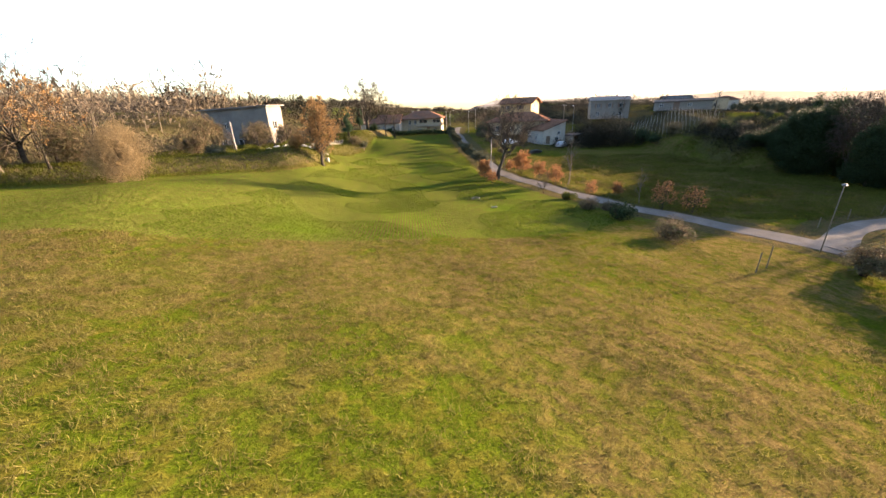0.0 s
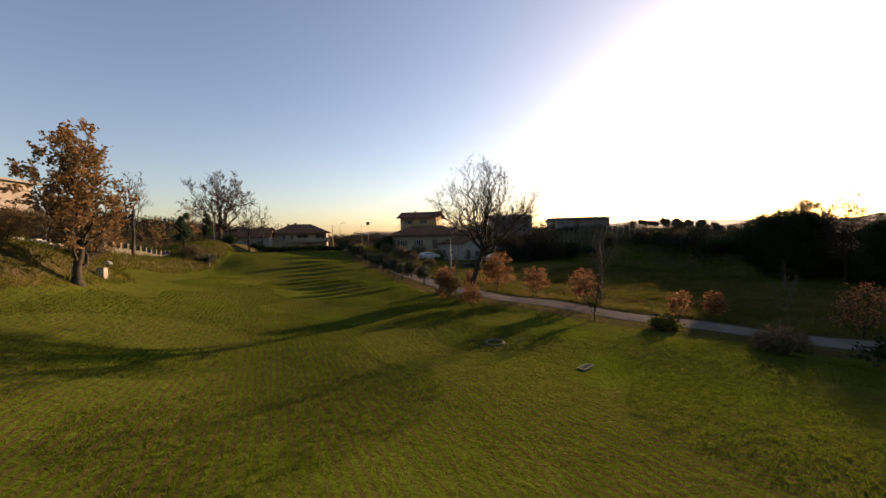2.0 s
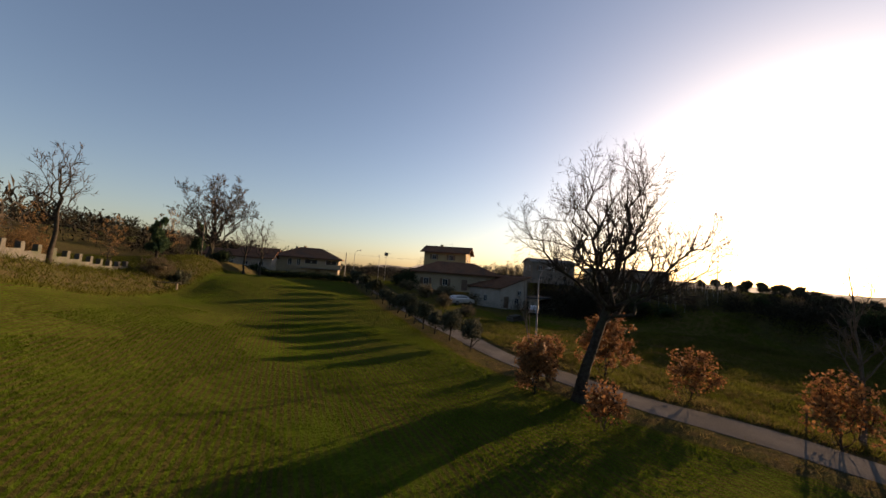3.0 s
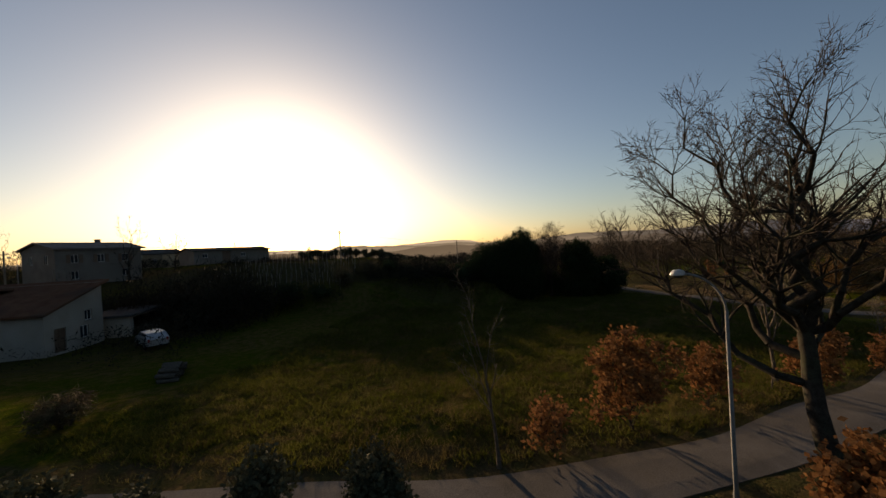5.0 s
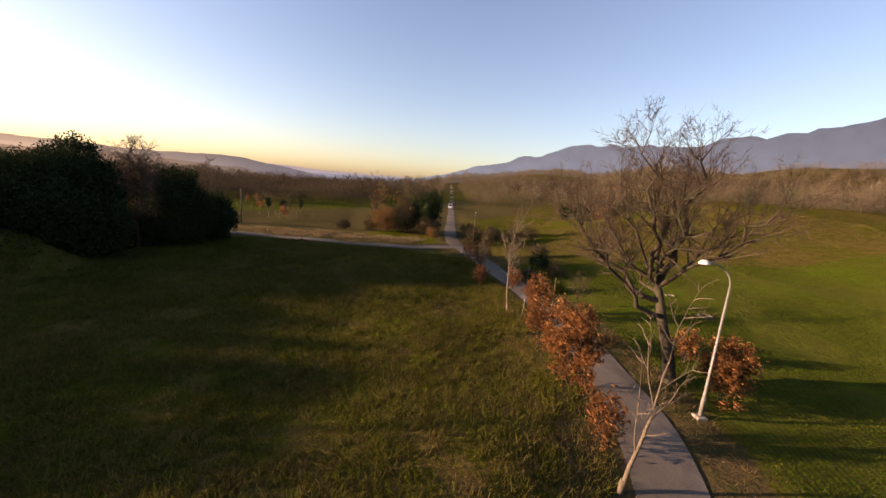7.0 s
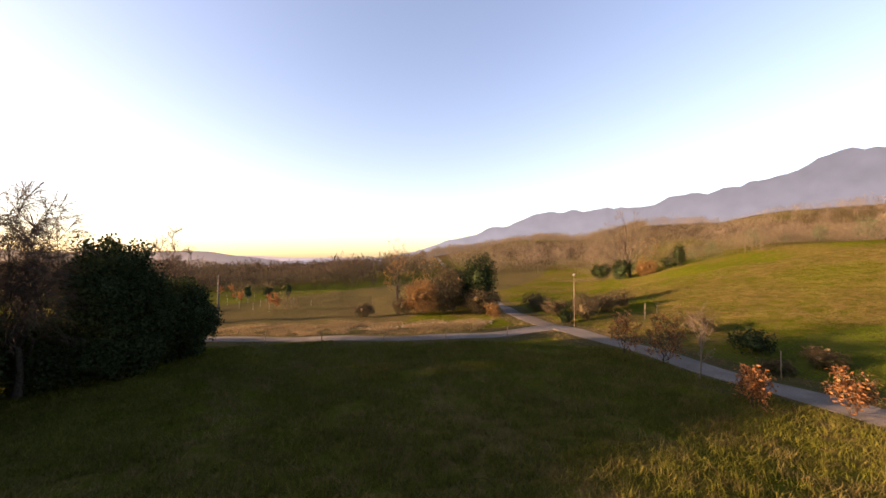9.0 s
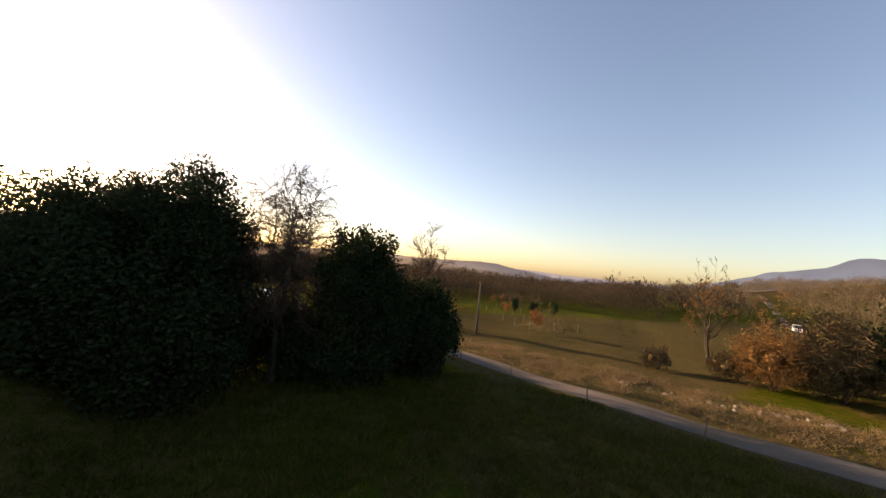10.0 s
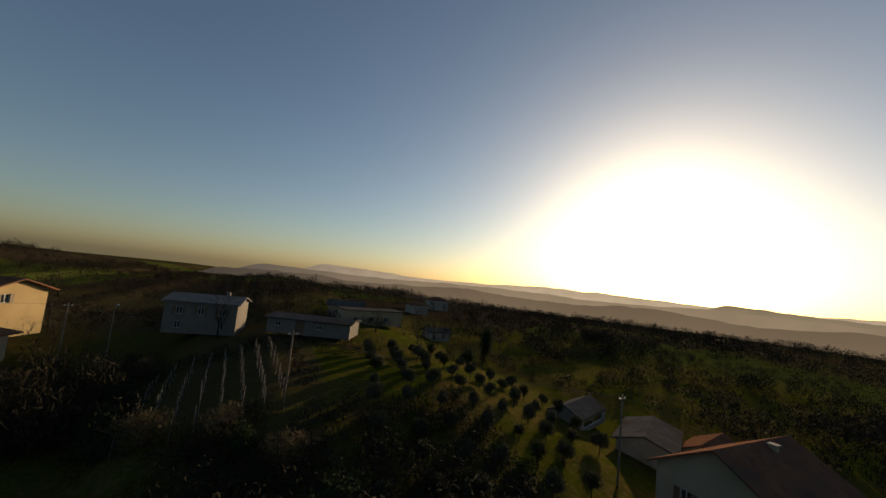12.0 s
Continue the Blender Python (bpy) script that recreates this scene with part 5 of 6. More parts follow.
for i, (x, y) in enumerate(((5.7, 82), (5.1, 84.5), (4.5, 87), (3.9, 89.8), (3.3, 92.6), (2.6, 95.6), (1.9, 98.8), (1.2, 102.2), (0.5, 105.6), (-0.2, 109.2), (-0.9, 113), (-1.5, 117), (-2.1, 121), (-2.6, 125))):
    copy_thing(olives[i % 2], pose(x, y, gz(x, y), 0, 0, rng.uniform(0, 360)) @ Matrix.Scale(rng.uniform(0.8, 1.1), 4))
for i in range(11):
    for j in range(9):
        x, y = 67 + i * 3.7 + j * 0.9 + rng.uniform(-0.4, 0.4), 84 + j * 4.1 - i * 0.4 + rng.uniform(-0.6, 0.6)
        if x + y > 202 or math.hypot(x - 99, y - 77) < 13 or math.hypot(x - 106, y - 92) < 8:
            continue
        o = copy_thing(olives[(i + j) % 2], pose(x, y, gz(x, y), 0, 0, rng.uniform(0, 360)) @ Matrix.Scale(rng.uniform(0.7, 1.0), 4))
        o["group"] = "olive orchard on the slope"

# bare and leafy trees massed at the west edge
edge_trees = [limbed_tree("edge_tree", "tall bare woodland tree at the field edge", "tree", (-52, 31, gz(-52, 31)), 141, (0.2, 0.1, 4.4, 0.2), dome(7, 3.2, 6.0, 13.0, 21), COARSE, 1.9, group="trees at the west edge", per=1.0, thin=0.032),
              limbed_tree("edge_tree", "woodland tree holding ochre leaves at the field edge", "tree", (-45, 37, gz(-45, 37)), 142, (0.2, 0.1, 3.0, 0.18), dome(7, 3.0, 3.6, 10.5, 22), COARSE, 1.7, leaves=(1300, 0.12, "ochre_leaf"), group="trees at the west edge", per=1.0, thin=0.032),
              limbed_tree("edge_tree", "spreading bare tree at the field edge", "tree", (-38, 46, gz(-38, 46)), 143, (0.2, 0.1, 3.0, 0.24), dome(8, 4.2, 4.5, 10.0, 23), COARSE, 2.1, group="trees at the west edge", per=1.0, thin=0.032)]
for i in range(24):
    u, back = rng.random(), rng.random() ** 1.4
    x, y = -33 - 34 * u - 14 * back, 47 - 28 * u + 16 * back
    copy_thing(edge_trees[(i * 7 + i // 3) % 3], pose(x, y, gz(x, y) - 0.1, 0, 0, rng.uniform(0, 360)) @ Matrix.Scale(rng.uniform(0.75, 1.25), 4))
for x, y, k, s in ((-29, 86, 1, 0.45), (-27.5, 94, 1, 0.5), (-29, 108, 1, 0.6), (-31, 118, 0, 0.6), (-34, 125, 2, 0.6), (48, 158, 0, 0.8), (52, 136, 0, 0.8), (66, 141, 2, 0.7), (82, 139, 0, 0.7), (16, 150, 2, 0.6), (92, 138, 2, 0.7), (100, 146, 0, 0.7), (24, 152, 0, 0.8), (72, 62, 2, 0.5), (76, 66, 0, 0.55), (124, 150, 2, 0.9), (143, 170, 2, 0.9), (62, 21, 0, 0.8), (66, 14, 1, 0.8), (57.5, 18, 1, 0.7), (23.8, -28.5, 2, 1.5), (27, -30, 0, 1.0), (19.5, -29, 1, 0.75), (29, 141, 2, 0.5), (37, 128, 0, 0.5)):
    if s > 0.05:
        copy_thing(edge_trees[k], pose(x, y, gz(x, y) - 0.1, 0, 0, rng.uniform(0, 360)) @ Matrix.Scale(s, 4))
limbed_tree("small_bare_tree", "small finely twigged bare tree at the field edge", "tree", (15.0, 55.0, gz(15.0, 55.0)), 151, (0.1, 0.1, 1.0, 0.06), dome(6, 0.8, 1.1, 2.6, 15), COARSE, 0.6, per=2.0)

def shrub(name, label, at, rad, n, size, seed, mat, category="shrub", group=""):
    t = thing(name, label, category, group, at=(at[0], at[1], gz(*at)))
    r = random.Random(seed)
    lobes = [(r.uniform(-0.4, 0.4) * rad[0], r.uniform(-0.4, 0.4) * rad[0], rad[1] * r.uniform(0.4, 0.62), rad[0] * r.uniform(0.6, 0.9), rad[0] * r.uniform(0.6, 0.9), rad[1] * r.uniform(0.35, 0.55)) for _ in range(4)]
    twiggy = mat in ("bramble", "ochre_leaf", "oak_leaf", "straw")
    leaves, core = dense_crown(lobes, int(n * (1.2 if twiggy else 1)), size * (2.3 if twiggy else 1), seed, 0.5, 0.1 if twiggy else 0.55, 0.42 if twiggy else 0.66)
    tagged(part("foliage", leaves, M[mat], t), "small dense leaves", kind="stuff")
    part("inner_foliage", core, M[mat], t, smooth=True)
    stems = Shape()
    for k in range(7):
        a = r.uniform(0, 6.28)
        stems.tube((0.1 * math.cos(a), 0.1 * math.sin(a), -0.2), (rad[0] * 0.5 * math.cos(a), rad[0] * 0.5 * math.sin(a), rad[1] * 0.8), 0.04, 0.015, 4)
    tagged(part("woody_base", stems, M["twig"], t), "thin bare wood at the foot", kind="stuff")
    return t
shrub("willow_shrub", "rounded pale straw-brown willow shrub at the field edge", (-32.2, 42.2), (3.0, 6.0), 17000, 0.07, 161, "straw")
for i, (x, y, w, h, mat) in enumerate(((-34, 57, 2.4, 3.4, "bramble"), (-20.6, 60.6, 1.3, 2.2, "ochre_leaf"), (-19.6, 65.4, 1.3, 2.0, "bramble"), (-30, 55, 1.6, 1.1, "olive"), (-27, 59, 1.6, 0.9, "blade"), (-24, 64.5, 1.6, 1.0, "blade"), (-39, 45, 2.6, 4.4, "bramble"), (-44, 40, 2.6, 4.4, "bramble"), (-50, 35, 2.6, 4.6, "bramble"), (-55, 31, 2.6, 4.6, "bramble"), (-42, 53, 2.6, 4.4, "bramble"), (-33, 71, 2.6, 4.0, "bramble"), (-28.5, 75, 2.6, 3.8, "bramble"), (-24.5, 73, 2.2, 3.0, "bramble"), (-41, 69, 3.0, 5.0, "bramble"), (-30, 79, 2.2, 3.4, "bramble"), (-29, 86, 1.9, 2.6, "ochre_leaf"), (-23.6, 95.6, 1.9, 2.3, "bramble"), (-21.8, 97.2, 1.3, 1.7, "olive"), (-24, 116, 1.8, 2.2, "evergreen"),
                                        (32.0, 30.4, 1.7, 2.3, "bramble"), (32.6, 27.6, 1.9, 2.7, "bramble"), (30.0, 24.2, 1.9, 2.4, "bramble"), (28.2, 20.6, 1.7, 2.0, "bramble"), (35.4, 27.8, 1.7, 2.2, "bramble"), (33.6, 32.2, 1.1, 1.5, "evergreen"), (38.6, 22.6, 1.9, 2.4, "bramble"), (21.0, 47.0, 0.9, 0.8, "bramble"), (17.2, 51.6, 1.1, 0.7, "blade"), (22.4, 36.6, 1.6, 1.5, "bramble"), (20.6, 42.8, 1.5, 1.4, "evergreen"), (18.4, 46.0, 1.0, 0.9, "bramble"),
                                        (45.2, 27.6, 2.2, 3.8, "bramble"), (49.2, 28.2, 3.0, 6.4, "bramble"), (52.4, 30.2, 2.4, 4.4, "ochre_leaf"), (46.2, 26.0, 2.7, 7.8, "evergreen"), (50.6, 25.6, 2.6, 6.0, "olive"), (54.6, 30.8, 1.8, 2.4, "bramble"), (55.6, 26.2, 2.2, 3.4, "ochre_leaf"), (43.0, 29.4, 1.1, 1.6, "ochre_leaf"), (59.5, 33.4, 1.5, 1.8, "bramble"), (50.4, 21.4, 2.4, 4.4, "bramble"),
                                        (66.4, 57.4, 1.6, 2.6, "evergreen"), (56.0, 79.4, 2.2, 3.4, "evergreen"), (59.0, 81, 1.8, 2.6, "bramble"), (63.5, 84, 2.0, 2.8, "evergreen"), (60.5, 90, 1.8, 2.4, "bramble"), (56.0, 95, 1.8, 2.4, "bramble"), (50.5, 96.5, 2.0, 2.4, "bramble"), (46.4, 103, 1.8, 3.4, "evergreen"), (57.8, 91.5, 1.3, 2.6, "evergreen"), (61.2, 83.5, 1.4, 2.0, "evergreen"), (44.6, 112, 2.0, 4.0, "evergreen"), (47, 99, 2.0, 2.0, "evergreen"), (40, 106, 2.0, 2.2, "bramble"), (36, 109, 1.8, 2.0, "bramble"),
                                        (8, 124, 2.4, 3.2, "evergreen"), (10.5, 126, 2.4, 3.4, "evergreen"), (6.5, 129, 2.0, 2.6, "evergreen"), (7.8, 116, 1.8, 2.0, "bramble"), (9.6, 108, 1.8, 2.0, "bramble"), (14, 114, 2.2, 2.6, "bramble"), (18, 111, 2.0, 2.0, "bramble"), (10.5, 100, 1.5, 1.5, "bramble"), (12, 93, 1.3, 1.3, "bramble"), (108, 134.3, 1.9, 9.6, "evergreen"), (96, 122, 1.6, 3.2, "evergreen"), (44, 126, 2.0, 3.0, "bramble"), (40, 124, 2.2, 2.8, "evergreen"),
                                        (26.4, -27, 2.8, 5.0, "evergreen"), (20.6, -25, 2.6, 3.6, "ochre_leaf"), (16, -25, 1.8, 2.6, "evergreen"), (30, -30, 2.6, 4.4, "evergreen"), (13.8, -24.4, 1.4, 5.0, "evergreen"))):
    words = {"bramble": "tangled brown winter scrub", "evergreen": "dark evergreen shrub", "olive": "pale grey-green shrub", "oak_leaf": "russet-leaved oak scrub", "ochre_leaf": "ochre-leaved thicket", "blade": "low green weeds"}[mat]
    shrub("shrub", words + " growing on the verge or bank", (x, y), (w, h), int(700 + 280 * w * h), 0.105 if h < 3 else 0.13, 200 + i, mat)
for i in range(16):
    x = -23 + i * 1.35
    shrub("hedge_shrub", "clipped dark hedge shrub below the cream house", (x, 132 + 0.5 * math.sin(i)), (1.2, 1.5), 1100, 0.09, 300 + i, "evergreen", "hedge", "hedge below the house")

def conifer(at, tall, label, seed, spread_=0.3):
    t = thing("pine_tree", label, "pine tree", at=(at[0], at[1], gz(*at)))
    r = random.Random(seed)
    part("trunk", Shape().lathe([(0.2, -0.3), (0.15, tall * 0.4), (0.05, tall)], 7), M["bark"], t, smooth=True)
    lobes = [(r.uniform(-0.5, 0.5), r.uniform(-0.5, 0.5), tall * (0.35 + 0.62 * k / 6), tall * spread_ * (1 - 0.75 * k / 6) * r.uniform(0.8, 1.1), tall * spread_ * (1 - 0.75 * k / 6) * r.uniform(0.8, 1.1), tall * 0.08) for k in range(7)]
    leaves, core = dense_crown(lobes, 9000, 0.12, seed, 0.6)
    part("crown", leaves, M["pine"], t)
    return t
conifer((109.6, 63), 10.4, "broad dark pine beyond the farmhouse", 171)
conifer((-27.1, 102.5), 5.4, "small dark conifer at the field corner", 172, 0.18)
conifer((-30, 122), 6.5, "dark conifer behind the boundary wall", 173, 0.16)
for i, (x, y) in enumerate(((102, 6.5), (96.4, 17.1), (108, 13))):
    conifer((x, y), 2.8, "small dark conifer planted in the valley field", 180 + i, 0.2)
for i in range(9):
    x, y = 76 + 7 * i + rng.uniform(-2, 2), 30 - 3.2 * i + rng.uniform(-3, 3)
    bare_tree("field_sapling", "small russet sapling in the valley field", "tree", (x, y, gz(x, y)), rng.uniform(0.5, 0.8), 190 + i, YOUNG, (2.2, 0.05), leaves=(700, 0.11, "oak_leaf"), group="saplings in the valley field")

# vineyard: stakes in rows with bare canes trained between them
stake_mesh = Shape().lathe([(0.03, -0.3), (0.03, 1.75), (0.02, 1.8)], 5).mesh("vine_stake", M["concrete"])
VINE_ROWS = [[(48.6 + i * 1.75 - j * 0.09 + rng.uniform(-0.1, 0.1), 96.4 + j * 1.65 + i * 0.2 + rng.uniform(-0.15, 0.15)) for j in range(14)] for i in range(8)]
for x, y in sum(VINE_ROWS, []):
    o = new("vine_stake", stake_mesh)
    o.matrix_world = pose(x, y, gz(x, y), rng.uniform(-3, 3), rng.uniform(-3, 3), 0)
    tagged(o, "pale weathered vineyard stake on the slope", "stake", "vineyard stakes")
for vines in VINE_ROWS:
    canes, r = Shape(), random.Random(int(vines[0][0] * 10))
    for (x0, y0), (x1, y1) in zip(vines, vines[1:]):
        for _ in range(12):
            u, v = r.random(), r.uniform(-0.25, 0.25)
            x, y = x0 + (x1 - x0) * u, y0 + (y1 - y0) * u
            p = Vector((x, y, gz(x, y) + r.uniform(0.5, 0.9)))
            canes.tube(p, p + Vector((r.uniform(-0.3, 0.3), v * 2, r.uniform(0.3, 0.9))), 0.014, 0.006, 3)
        x, y = (x0 + x1) / 2, (y0 + y1) / 2
        canes.tube((x, y, gz(x, y) - 0.1), (x + r.uniform(-0.1, 0.1), y, gz(x, y) + 0.85), 0.035, 0.02, 5)
    tagged(part("vine_row", canes, M["twig"]), "row of bare pruned vines between pale stakes", "vine", kind="stuff")
for i in range(7):
    for j in range(3):
        x, y = 78 + i * 6.5, 24 + j * 4.5 - i * 2.4
        o = new("plant_stake", stake_mesh)
        o.matrix_world = pose(x, y, gz(x, y), rng.uniform(-3, 3), rng.uniform(-3, 3), 0) @ Matrix.Scale(0.75, 4)
        tagged(o, "short stake of a young plantation in the valley", "stake", "plantation stakes")

# --- mass plants, as joined meshes ---
def stuff(name, verts, label, category, mat, per=3):
    verts = np.asarray(verts, np.float32).reshape(-1, 3)
    n = len(verts) // per
    me = bpy.data.meshes.new(name)
    me.vertices.add(len(verts))
    me.vertices.foreach_set("co", verts.ravel())
    me.loops.add(n * per)
    me.loops.foreach_set("vertex_index", np.arange(n * per, dtype=np.int32))
    me.polygons.add(n)
    me.polygons.foreach_set("loop_start", np.arange(0, n * per, per, dtype=np.int32))
    me.materials.append(mat)
    me.update(calc_edges=True)
    return tagged(new(name, me), label, category, kind="stuff")

nr = np.random.default_rng(5)
def woodland(name, x, y, tall, label, mat, sprays=64, wide=0.36, fine=0.016):
    """Many bare trees: each a stem and a rounded crown of fine twigs that fan out from its middle."""
    z = height(x, y)
    n = len(x)
    h = tall * nr.uniform(0.6, 1.25, n) * np.array([1.0 + 0.7 * noise.noise((a * 0.02, b * 0.02, 1.0)) + 0.3 * noise.noise((a * 0.07, b * 0.07, 5.0)) for a, b in zip(x, y)])
    base = np.stack([x, y, z - 0.3], 1)
    tris = []
    a = nr.uniform(0, 6.28, n)
    w = np.stack([np.cos(a), np.sin(a), 0 * a], 1) * (0.010 * h)[:, None]
    tris.append(np.stack([base - w, base + w, base + np.stack([0.04 * h * np.cos(a), 0.04 * h * np.sin(a), h * 0.6], 1)], 1))
    girth = wide * nr.uniform(0.7, 1.25, n)
    for k in range(sprays):
        a, c = nr.uniform(0, 6.28, n), nr.uniform(-0.75, 1.0, n)
        u = nr.uniform(0.25, 1.0, n) ** 0.5
        s_ = np.sqrt(1 - c * c)
        mid = base + np.stack([0 * a, 0 * a, 0.5 * h], 1)
        d = np.stack([np.cos(a) * s_ * girth * h, np.sin(a) * s_ * girth * h, c * 0.5 * h], 1)
        q = mid + d * u[:, None] + nr.normal(0, 0.025, (n, 3)) * h[:, None]
        turn = d / (np.linalg.norm(d, axis=1)[:, None] + 1e-6) * 0.6 + np.array([0, 0, 0.25]) + nr.normal(0, 0.6, (n, 3))
        p = q - turn * (nr.uniform(0.08, 0.17, n) * h)[:, None]
        b = nr.uniform(0, 6.28, n)
        w = np.stack([np.cos(b), np.sin(b), nr.normal(0, 0.4, n)], 1) * (fine * h * nr.uniform(0.6, 1.6, n))[:, None]
        m = p + (q - p) * nr.uniform(0.4, 0.8, n)[:, None]
        tris.append(np.stack([p, m + w, q], 1))
    return stuff(name, np.concatenate(tris), label, "woodland", mat)

def polar(n, az0, az1, r0, r1):
    a, r = np.radians(nr.uniform(az0, az1, n)), np.sqrt(nr.uniform(r0 * r0, r1 * r1, n))
    x, y = 30 + r * np.sin(a), 60 + r * np.cos(a)
    keep = lane_distance(x, y)[0] > 6
    return x[keep], y[keep]
woodland("far_wood", *polar(2300, 88, 152, 150, 460), 8.5, "brown bare woodland across the valley", M["wood_far"], 80, 0.44, 0.026)
woodland("far_wood", *polar(620, 92, 142, 108, 172), 6.6, "brown bare wood at the edge of the valley field", M["wood_far"], 140, 0.46, 0.014)
woodland("far_wood", *polar(2300, 146, 186, 150, 430), 7.0, "brown bare woodland on the southern rise", M["wood_sunlit"], 150, 0.5, 0.012)
woodland("far_wood", *polar(1500, 176, 240, 112, 300), 6.0, "pale bare woodland along the upper fields", M["wood_sunlit"], 170, 0.55, 0.010)
woodland("far_wood", nr.uniform(-75, 12, 330), -17 - 46 * nr.random(330) ** 1.1, 4.6, "pale bare wood at the top of the meadow", M["wood_sunlit"], 300, 0.6, 0.008)
woodland("far_wood", nr.uniform(-75, 30, 60), -20 - 40 * nr.random(60), 7.0, "darker trees standing in the wood above the meadow", M["wood_far"], 300, 0.42, 0.008)
woodland("far_wood", nr.uniform(-60, 34, 34), -20 - 36 * nr.random(34), 4.2, "dark evergreen bushes in the wood above the meadow", M["pine"], 260, 0.4, 0.016)
woodland("far_wood", *polar(1200, 240, 305, 108, 240), 9.0, "bare brown woodland behind the west bank", M["wood_sunlit"], 60, 0.42, 0.03)
woodland("far_wood", *polar(1500, 296, 338, 125, 420), 6.5, "dark bare wood on the hillside north of the village", M["wood_shaded"], 90, 0.46, 0.042)
woodland("far_wood", *polar(1300, 338, 376, 130, 420), 4.2, "bare wood and gardens beyond the village roofs", M["wood_shaded"], 90, 0.5, 0.04)
woodland("far_wood", *polar(420, 350, 394, 88, 125), 2.8, "dark garden trees and hedges among the houses", M["wood_shaded"], 150, 0.55, 0.03)
woodland("far_wood", *polar(420, 318, 372, 118, 165), 3.2, "bare hedges and gardens behind the village", M["wood_shaded"], 110, 0.6, 0.026)
woodland("far_wood", *polar(2300, 14, 92, 225, 560), 7.0, "dark bare trees along the ridge and valley", M["wood_shaded"], 70, 0.46, 0.042)
def hedge_line(a, c, n, wide):
    u = nr.uniform(0, 1, n)
    return a[0] + (c[0] - a[0]) * u + nr.normal(0, wide, n), a[1] + (c[1] - a[1]) * u + nr.normal(0, wide, n)
for a, c, n, tall in (((98, 128), (172, 146), 60, 4.2), ((112, 114), (196, 112), 60, 4.8), ((88, 112), (104, 138), 26, 3.4), ((128, 92), (205, 76), 60, 4.6), ((140, 158), (230, 170), 60, 5.2)):
    woodland("hedge", *hedge_line(a, c, n, 2.2), tall, "dark bare hedge with trees between the fields", M["wood_shaded"], 140, 0.5, 0.03)
woodland("far_wood", *polar(240, 14, 92, 132, 225), 4.6, "bare garden trees and hedges below the ridge", M["wood_shaded"], 140, 0.5, 0.026)
woodland("far_wood", *polar(620, 36, 97, 96, 230), 4.4, "dark bare trees and hedges scattered in the valley", M["wood_shaded"], 130, 0.5, 0.032)
woodland("thicket", nr.uniform(-10, 45, 200), -46 + nr.normal(0, 1.4, 200), 1.8, "ragged bare hedge along the crest of the field", M["wood_sunlit"], 90, 0.7, 0.012)
woodland("thicket", nr.uniform(60, 130, 260), 44 - nr.uniform(60, 130, 260) * 0.28 - nr.normal(6, 2.5, 260), 1.5, "low bare scrub below the side lane", M["bramble"], 30, 0.7, 0.03)
woodland("thicket", 68 + nr.normal(0, 7, 150), 121 + nr.normal(0, 4, 150), 2.2, "dark bushes on the slope below the houses", M["wood_shaded"], 80, 0.6, 0.04)
woodland("thicket", nr.uniform(53, 80, 460), nr.uniform(77, 97, 460), 2.2, "dark dense thicket on the slope behind the grove", M["wood_shaded"], 100, 0.5, 0.03)
woodland("far_wood", nr.uniform(36, 45, 46), nr.uniform(104, 119, 46), 7.4, "tall bare trees standing beside the vines", M["wood_shaded"], 260, 0.3, 0.008)
woodland("thicket", nr.uniform(34, 44, 130), nr.uniform(103, 120, 130), 4.6, "dark bare trees and scrub beside the vines", M["wood_shaded"], 110, 0.42, 0.02)
for a, c, n, tall in (((84, 46), (128, 22), 46, 3.6), ((96, 40), (150, 30), 50, 4.2), ((72, 36), (88, 20), 22, 2.8), ((108, 8), (150, -6), 40, 4.6)):
    woodland("hedge", *hedge_line(a, c, n, 2.0), tall, "brown bare hedge between the valley fields", M["bramble"], 120, 0.5, 0.015)
for a, c, n, tall in (((47.5, 96), (55.5, 92), 20, 1.5), ((55.5, 92), (60.5, 86), 18, 1.8), ((60.5, 86), (62.5, 77), 20, 1.8), ((46.6, 100), (44.4, 118), 30, 3.4), ((44, 121), (60, 122), 40, 3.0), ((40, 118), (44, 132), 26, 3.6), ((62, 118), (63.5, 100), 26, 2.4)):
    woodland("hedge", *hedge_line(a, c, n, 1.1), tall, "dark overgrown hedge along the terrace edge", M["wood_shaded"], 170, 0.55, 0.024)
woodland("thicket", 34 + nr.normal(0, 6, 110), 106 + nr.normal(0, 3, 110), 2.2, "dark scrub below the white house", M["wood_shaded"], 60, 0.6, 0.04)
woodland("thicket", nr.uniform(-66, -34, 220), 44 + nr.uniform(0, 26, 220), 3.4, "brown tangled undergrowth on the bank", M["bramble"], 40, 0.6, 0.03)

def tufts(name, x, y, low, high, wide, blades, label, mat, lean=0.5, blade=0.014):
    z = height(x, y)
    n = len(x)
    tris = []
    for k in range(blades):
        a = nr.uniform(0, 6.28, n)
        h = nr.uniform(low, high, n)
        p = np.stack([x + nr.normal(0, wide, n), y + nr.normal(0, wide, n), z - 0.02], 1)
        w = np.stack([np.cos(a), np.sin(a), 0 * a], 1) * (blade * nr.uniform(0.5, 1.2, n))[:, None]
        tip = p + np.stack([nr.normal(0, lean, n) * h, nr.normal(0, lean, n) * h, h], 1)
        tris.append(np.stack([p - w, p + w, tip], 1))
    return stuff(name, np.concatenate(tris), label, "grass", mat)

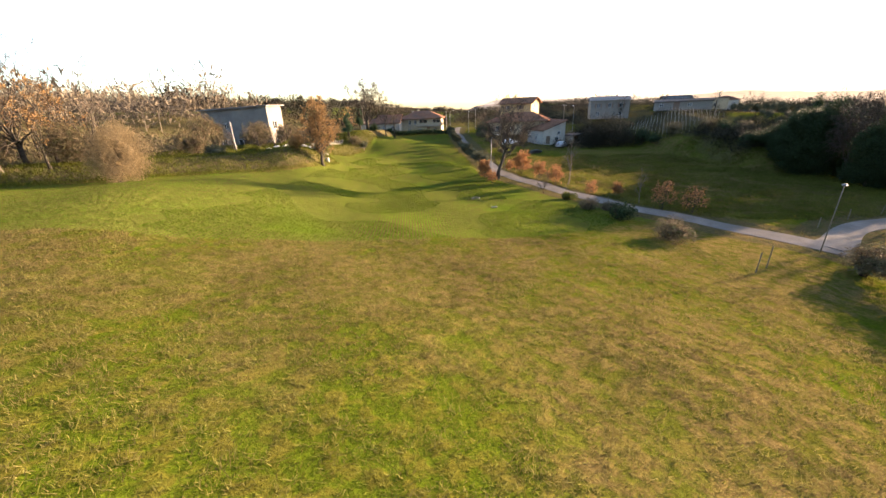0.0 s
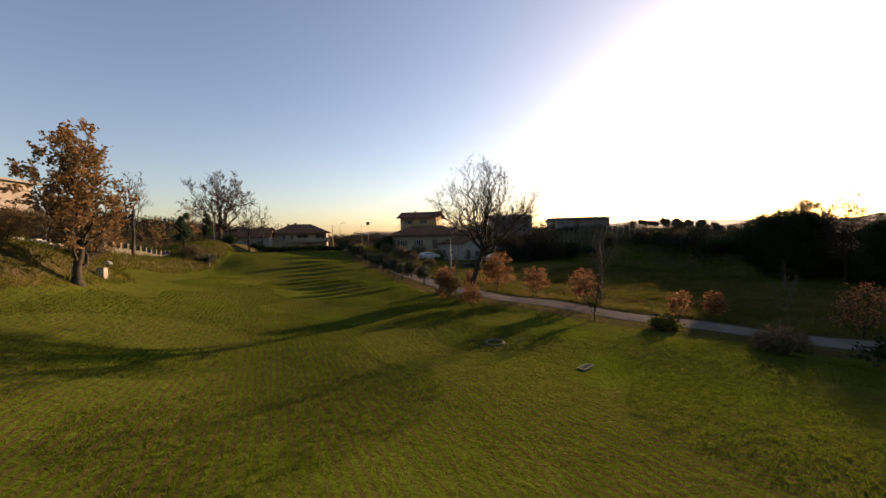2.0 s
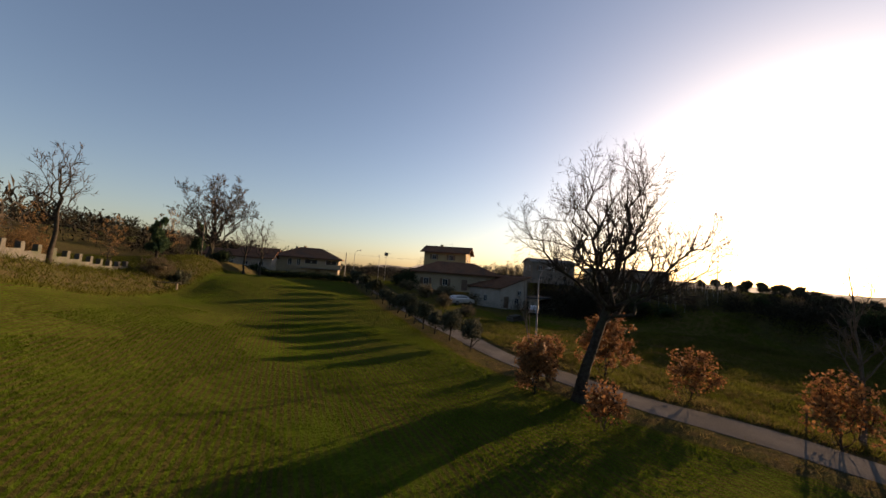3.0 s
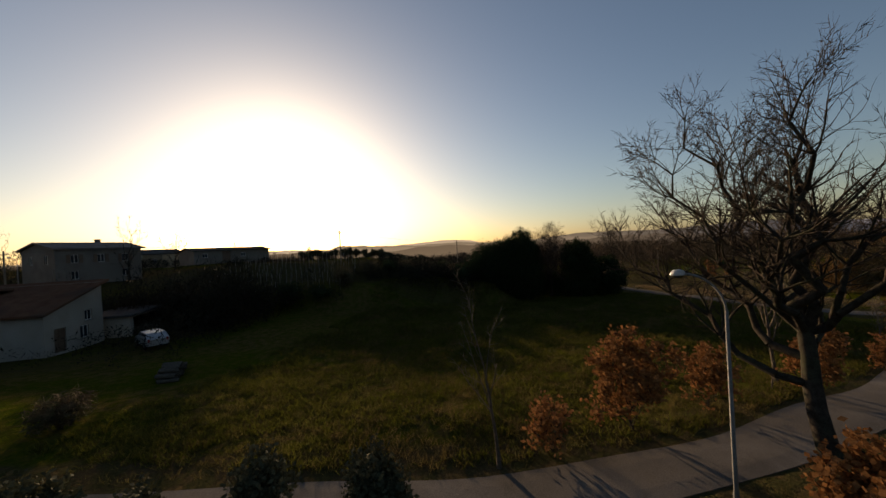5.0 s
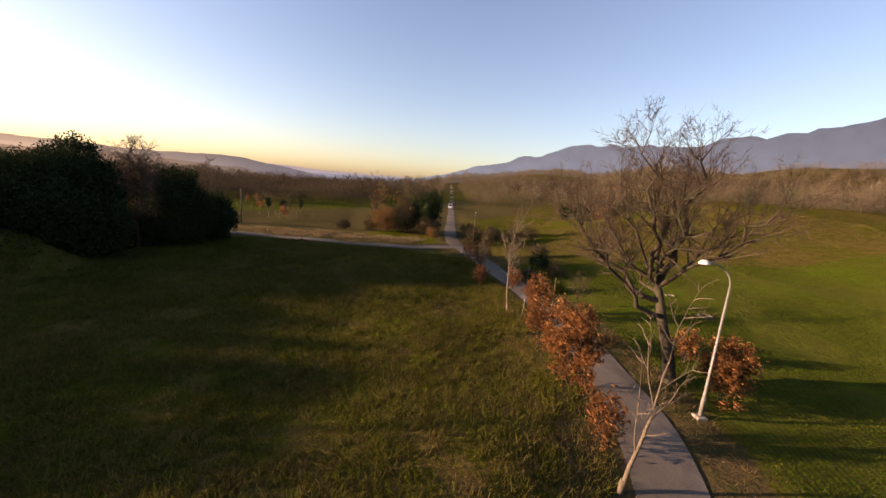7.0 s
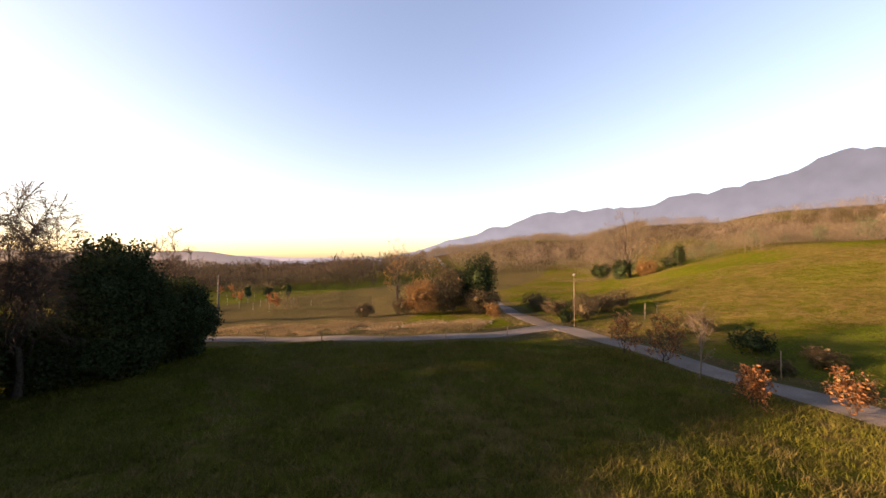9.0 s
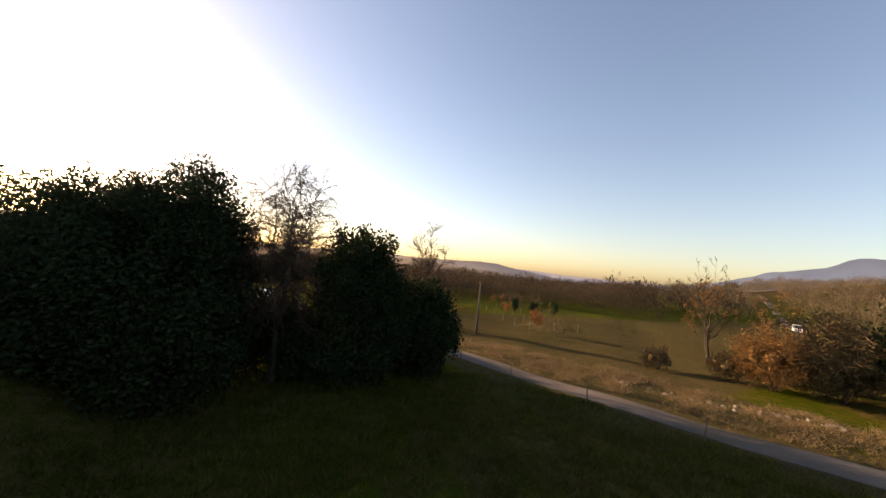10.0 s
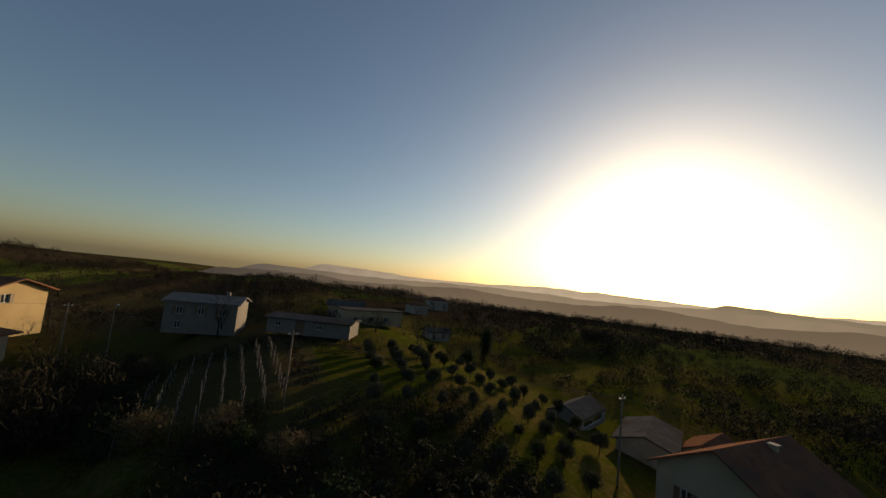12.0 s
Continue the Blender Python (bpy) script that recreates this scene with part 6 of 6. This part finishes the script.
def scatter(n, x0, x1, y0, y1, keep):
    x, y = nr.uniform(x0, x1, n), nr.uniform(y0, y1, n)
    k = keep(x, y) & (lane_distance(x, y)[0] > 1.7)
    return x[k], y[k]
lane_at = lambda y: np.interp(y, [p[1] for p in LANE], [p[0] for p in LANE])
rough = lambda x, y: (inside_field(x, y) < 0.4) & (x < lane_at(y))
clumped = lambda x, y: np.array([noise.noise((a * 0.8, b * 0.8, 3.0)) for a, b in zip(x, y)])
x, y = scatter(60000, -22, 24, -4, 36, rough)
k = clumped(x, y) > -0.2
tufts("meadow_grass", x[k], y[k], 0.05, 0.16, 0.07, 4, "tufty green winter grass of the rough meadow", M["blade"], 0.8, 0.013)
x, y = scatter(80000, -22, 24, -4, 36, rough)
k = clumped(x, y) < 0.02
tufts("dry_grass", x[k], y[k], 0.06, 0.22, 0.08, 4, "dry tan grass tussocks in the rough meadow", M["dry_blade"], 0.8, 0.012)
east = lambda x, y: (x > lane_at(y)) & (y > 43.4 + (x - 44) * 0.43)
x, y = scatter(52000, 10, 58, 44, 90, east)
k = clumped(x, y) > -0.2
tufts("meadow_grass", x[k], y[k], 0.06, 0.2, 0.08, 4, "tufty green grass of the lower meadow", M["blade"], 0.8, 0.014)
x, y = scatter(40000, 10, 58, 44, 90, east)
k = clumped(x, y) < 0.0
tufts("dry_grass", x[k], y[k], 0.08, 0.24, 0.09, 4, "dry grass tussocks of the lower meadow", M["dry_blade"], 0.8, 0.013)
x, y = scatter(120000, -17, 20, 26, 84, lambda x, y: inside_field(x, y) > 0.6)
c, k = math.cos(radians(10.5)), math.sin(radians(10.5))
u, v = x * c + y * k, y * c - x * k                     # along the drill rows, which run a little west of north
u = np.round(u / 0.254) * 0.254 + nr.normal(0, 0.042, len(u))
x, y = u * c - v * k, u * k + v * c
k = np.array([noise.noise((a * 0.14, b * 0.14, 8.0)) for a, b in zip(x, y)]) > -0.04
tufts("crop_grass", x[k], y[k], 0.06, 0.15, 0.028, 4, "young green cereal growing in rows", M["crop_blade"], 0.6, 0.012)
x, y = scatter(16000, 42, 74, 22, 50, lambda x, y: (y < 40.5 + (x - 44) * 0.42) & (y > 32.5 + (x - 44) * 0.42))
k = clumped(x * 0.6, y * 0.6) > -0.12
tufts("straw_grass", x[k], y[k], 0.12, 0.42, 0.24, 7, "pale flattened straw on the scrub mound", M["straw"], 1.3, 0.016)
x, y = scatter(20000, 6, 50, 30, 90, lambda x, y: lane_distance(x, y)[0] < 3.2)
tufts("verge_grass", x, y, 0.1, 0.36, 0.1, 4, "dry verge grass along the lane", M["dry_blade"], 0.7, 0.014)
x, y = nr.uniform(-44, -17, 34000), nr.uniform(36, 112, 34000)
k = bank(x, y) > 0.05
tufts("bank_grass", x[k], y[k], 0.15, 0.5, 0.16, 4, "rank green growth on the west bank", M["blade"], 0.7, 0.03)
x, y = scatter(4200, -20, 24, 0, 34, rough)
tufts("tussock_grass", x, y, 0.06, 0.2, 0.11, 12, "coarse grass tussocks of the rough meadow", M["dry_blade"], 0.7, 0.014)
x, y = scatter(24000, 10, 60, 44, 92, east)
k = clumped(x * 0.35, y * 0.35) > -0.25
x, y = x[k], y[k]
tufts("tussock_grass", x, y, 0.14, 0.34, 0.13, 11, "coarse grass tussocks of the lower meadow", M["blade"], 0.6, 0.024)
x, y = scatter(14000, 10, 54, 46, 90, east)
k = clumped(x * 0.5, y * 0.9) > -0.1
tufts("tussock_grass", x[k], y[k], 0.14, 0.36, 0.13, 11, "dry coarse tussocks standing in the lower meadow", M["dry_blade"], 0.65, 0.02)
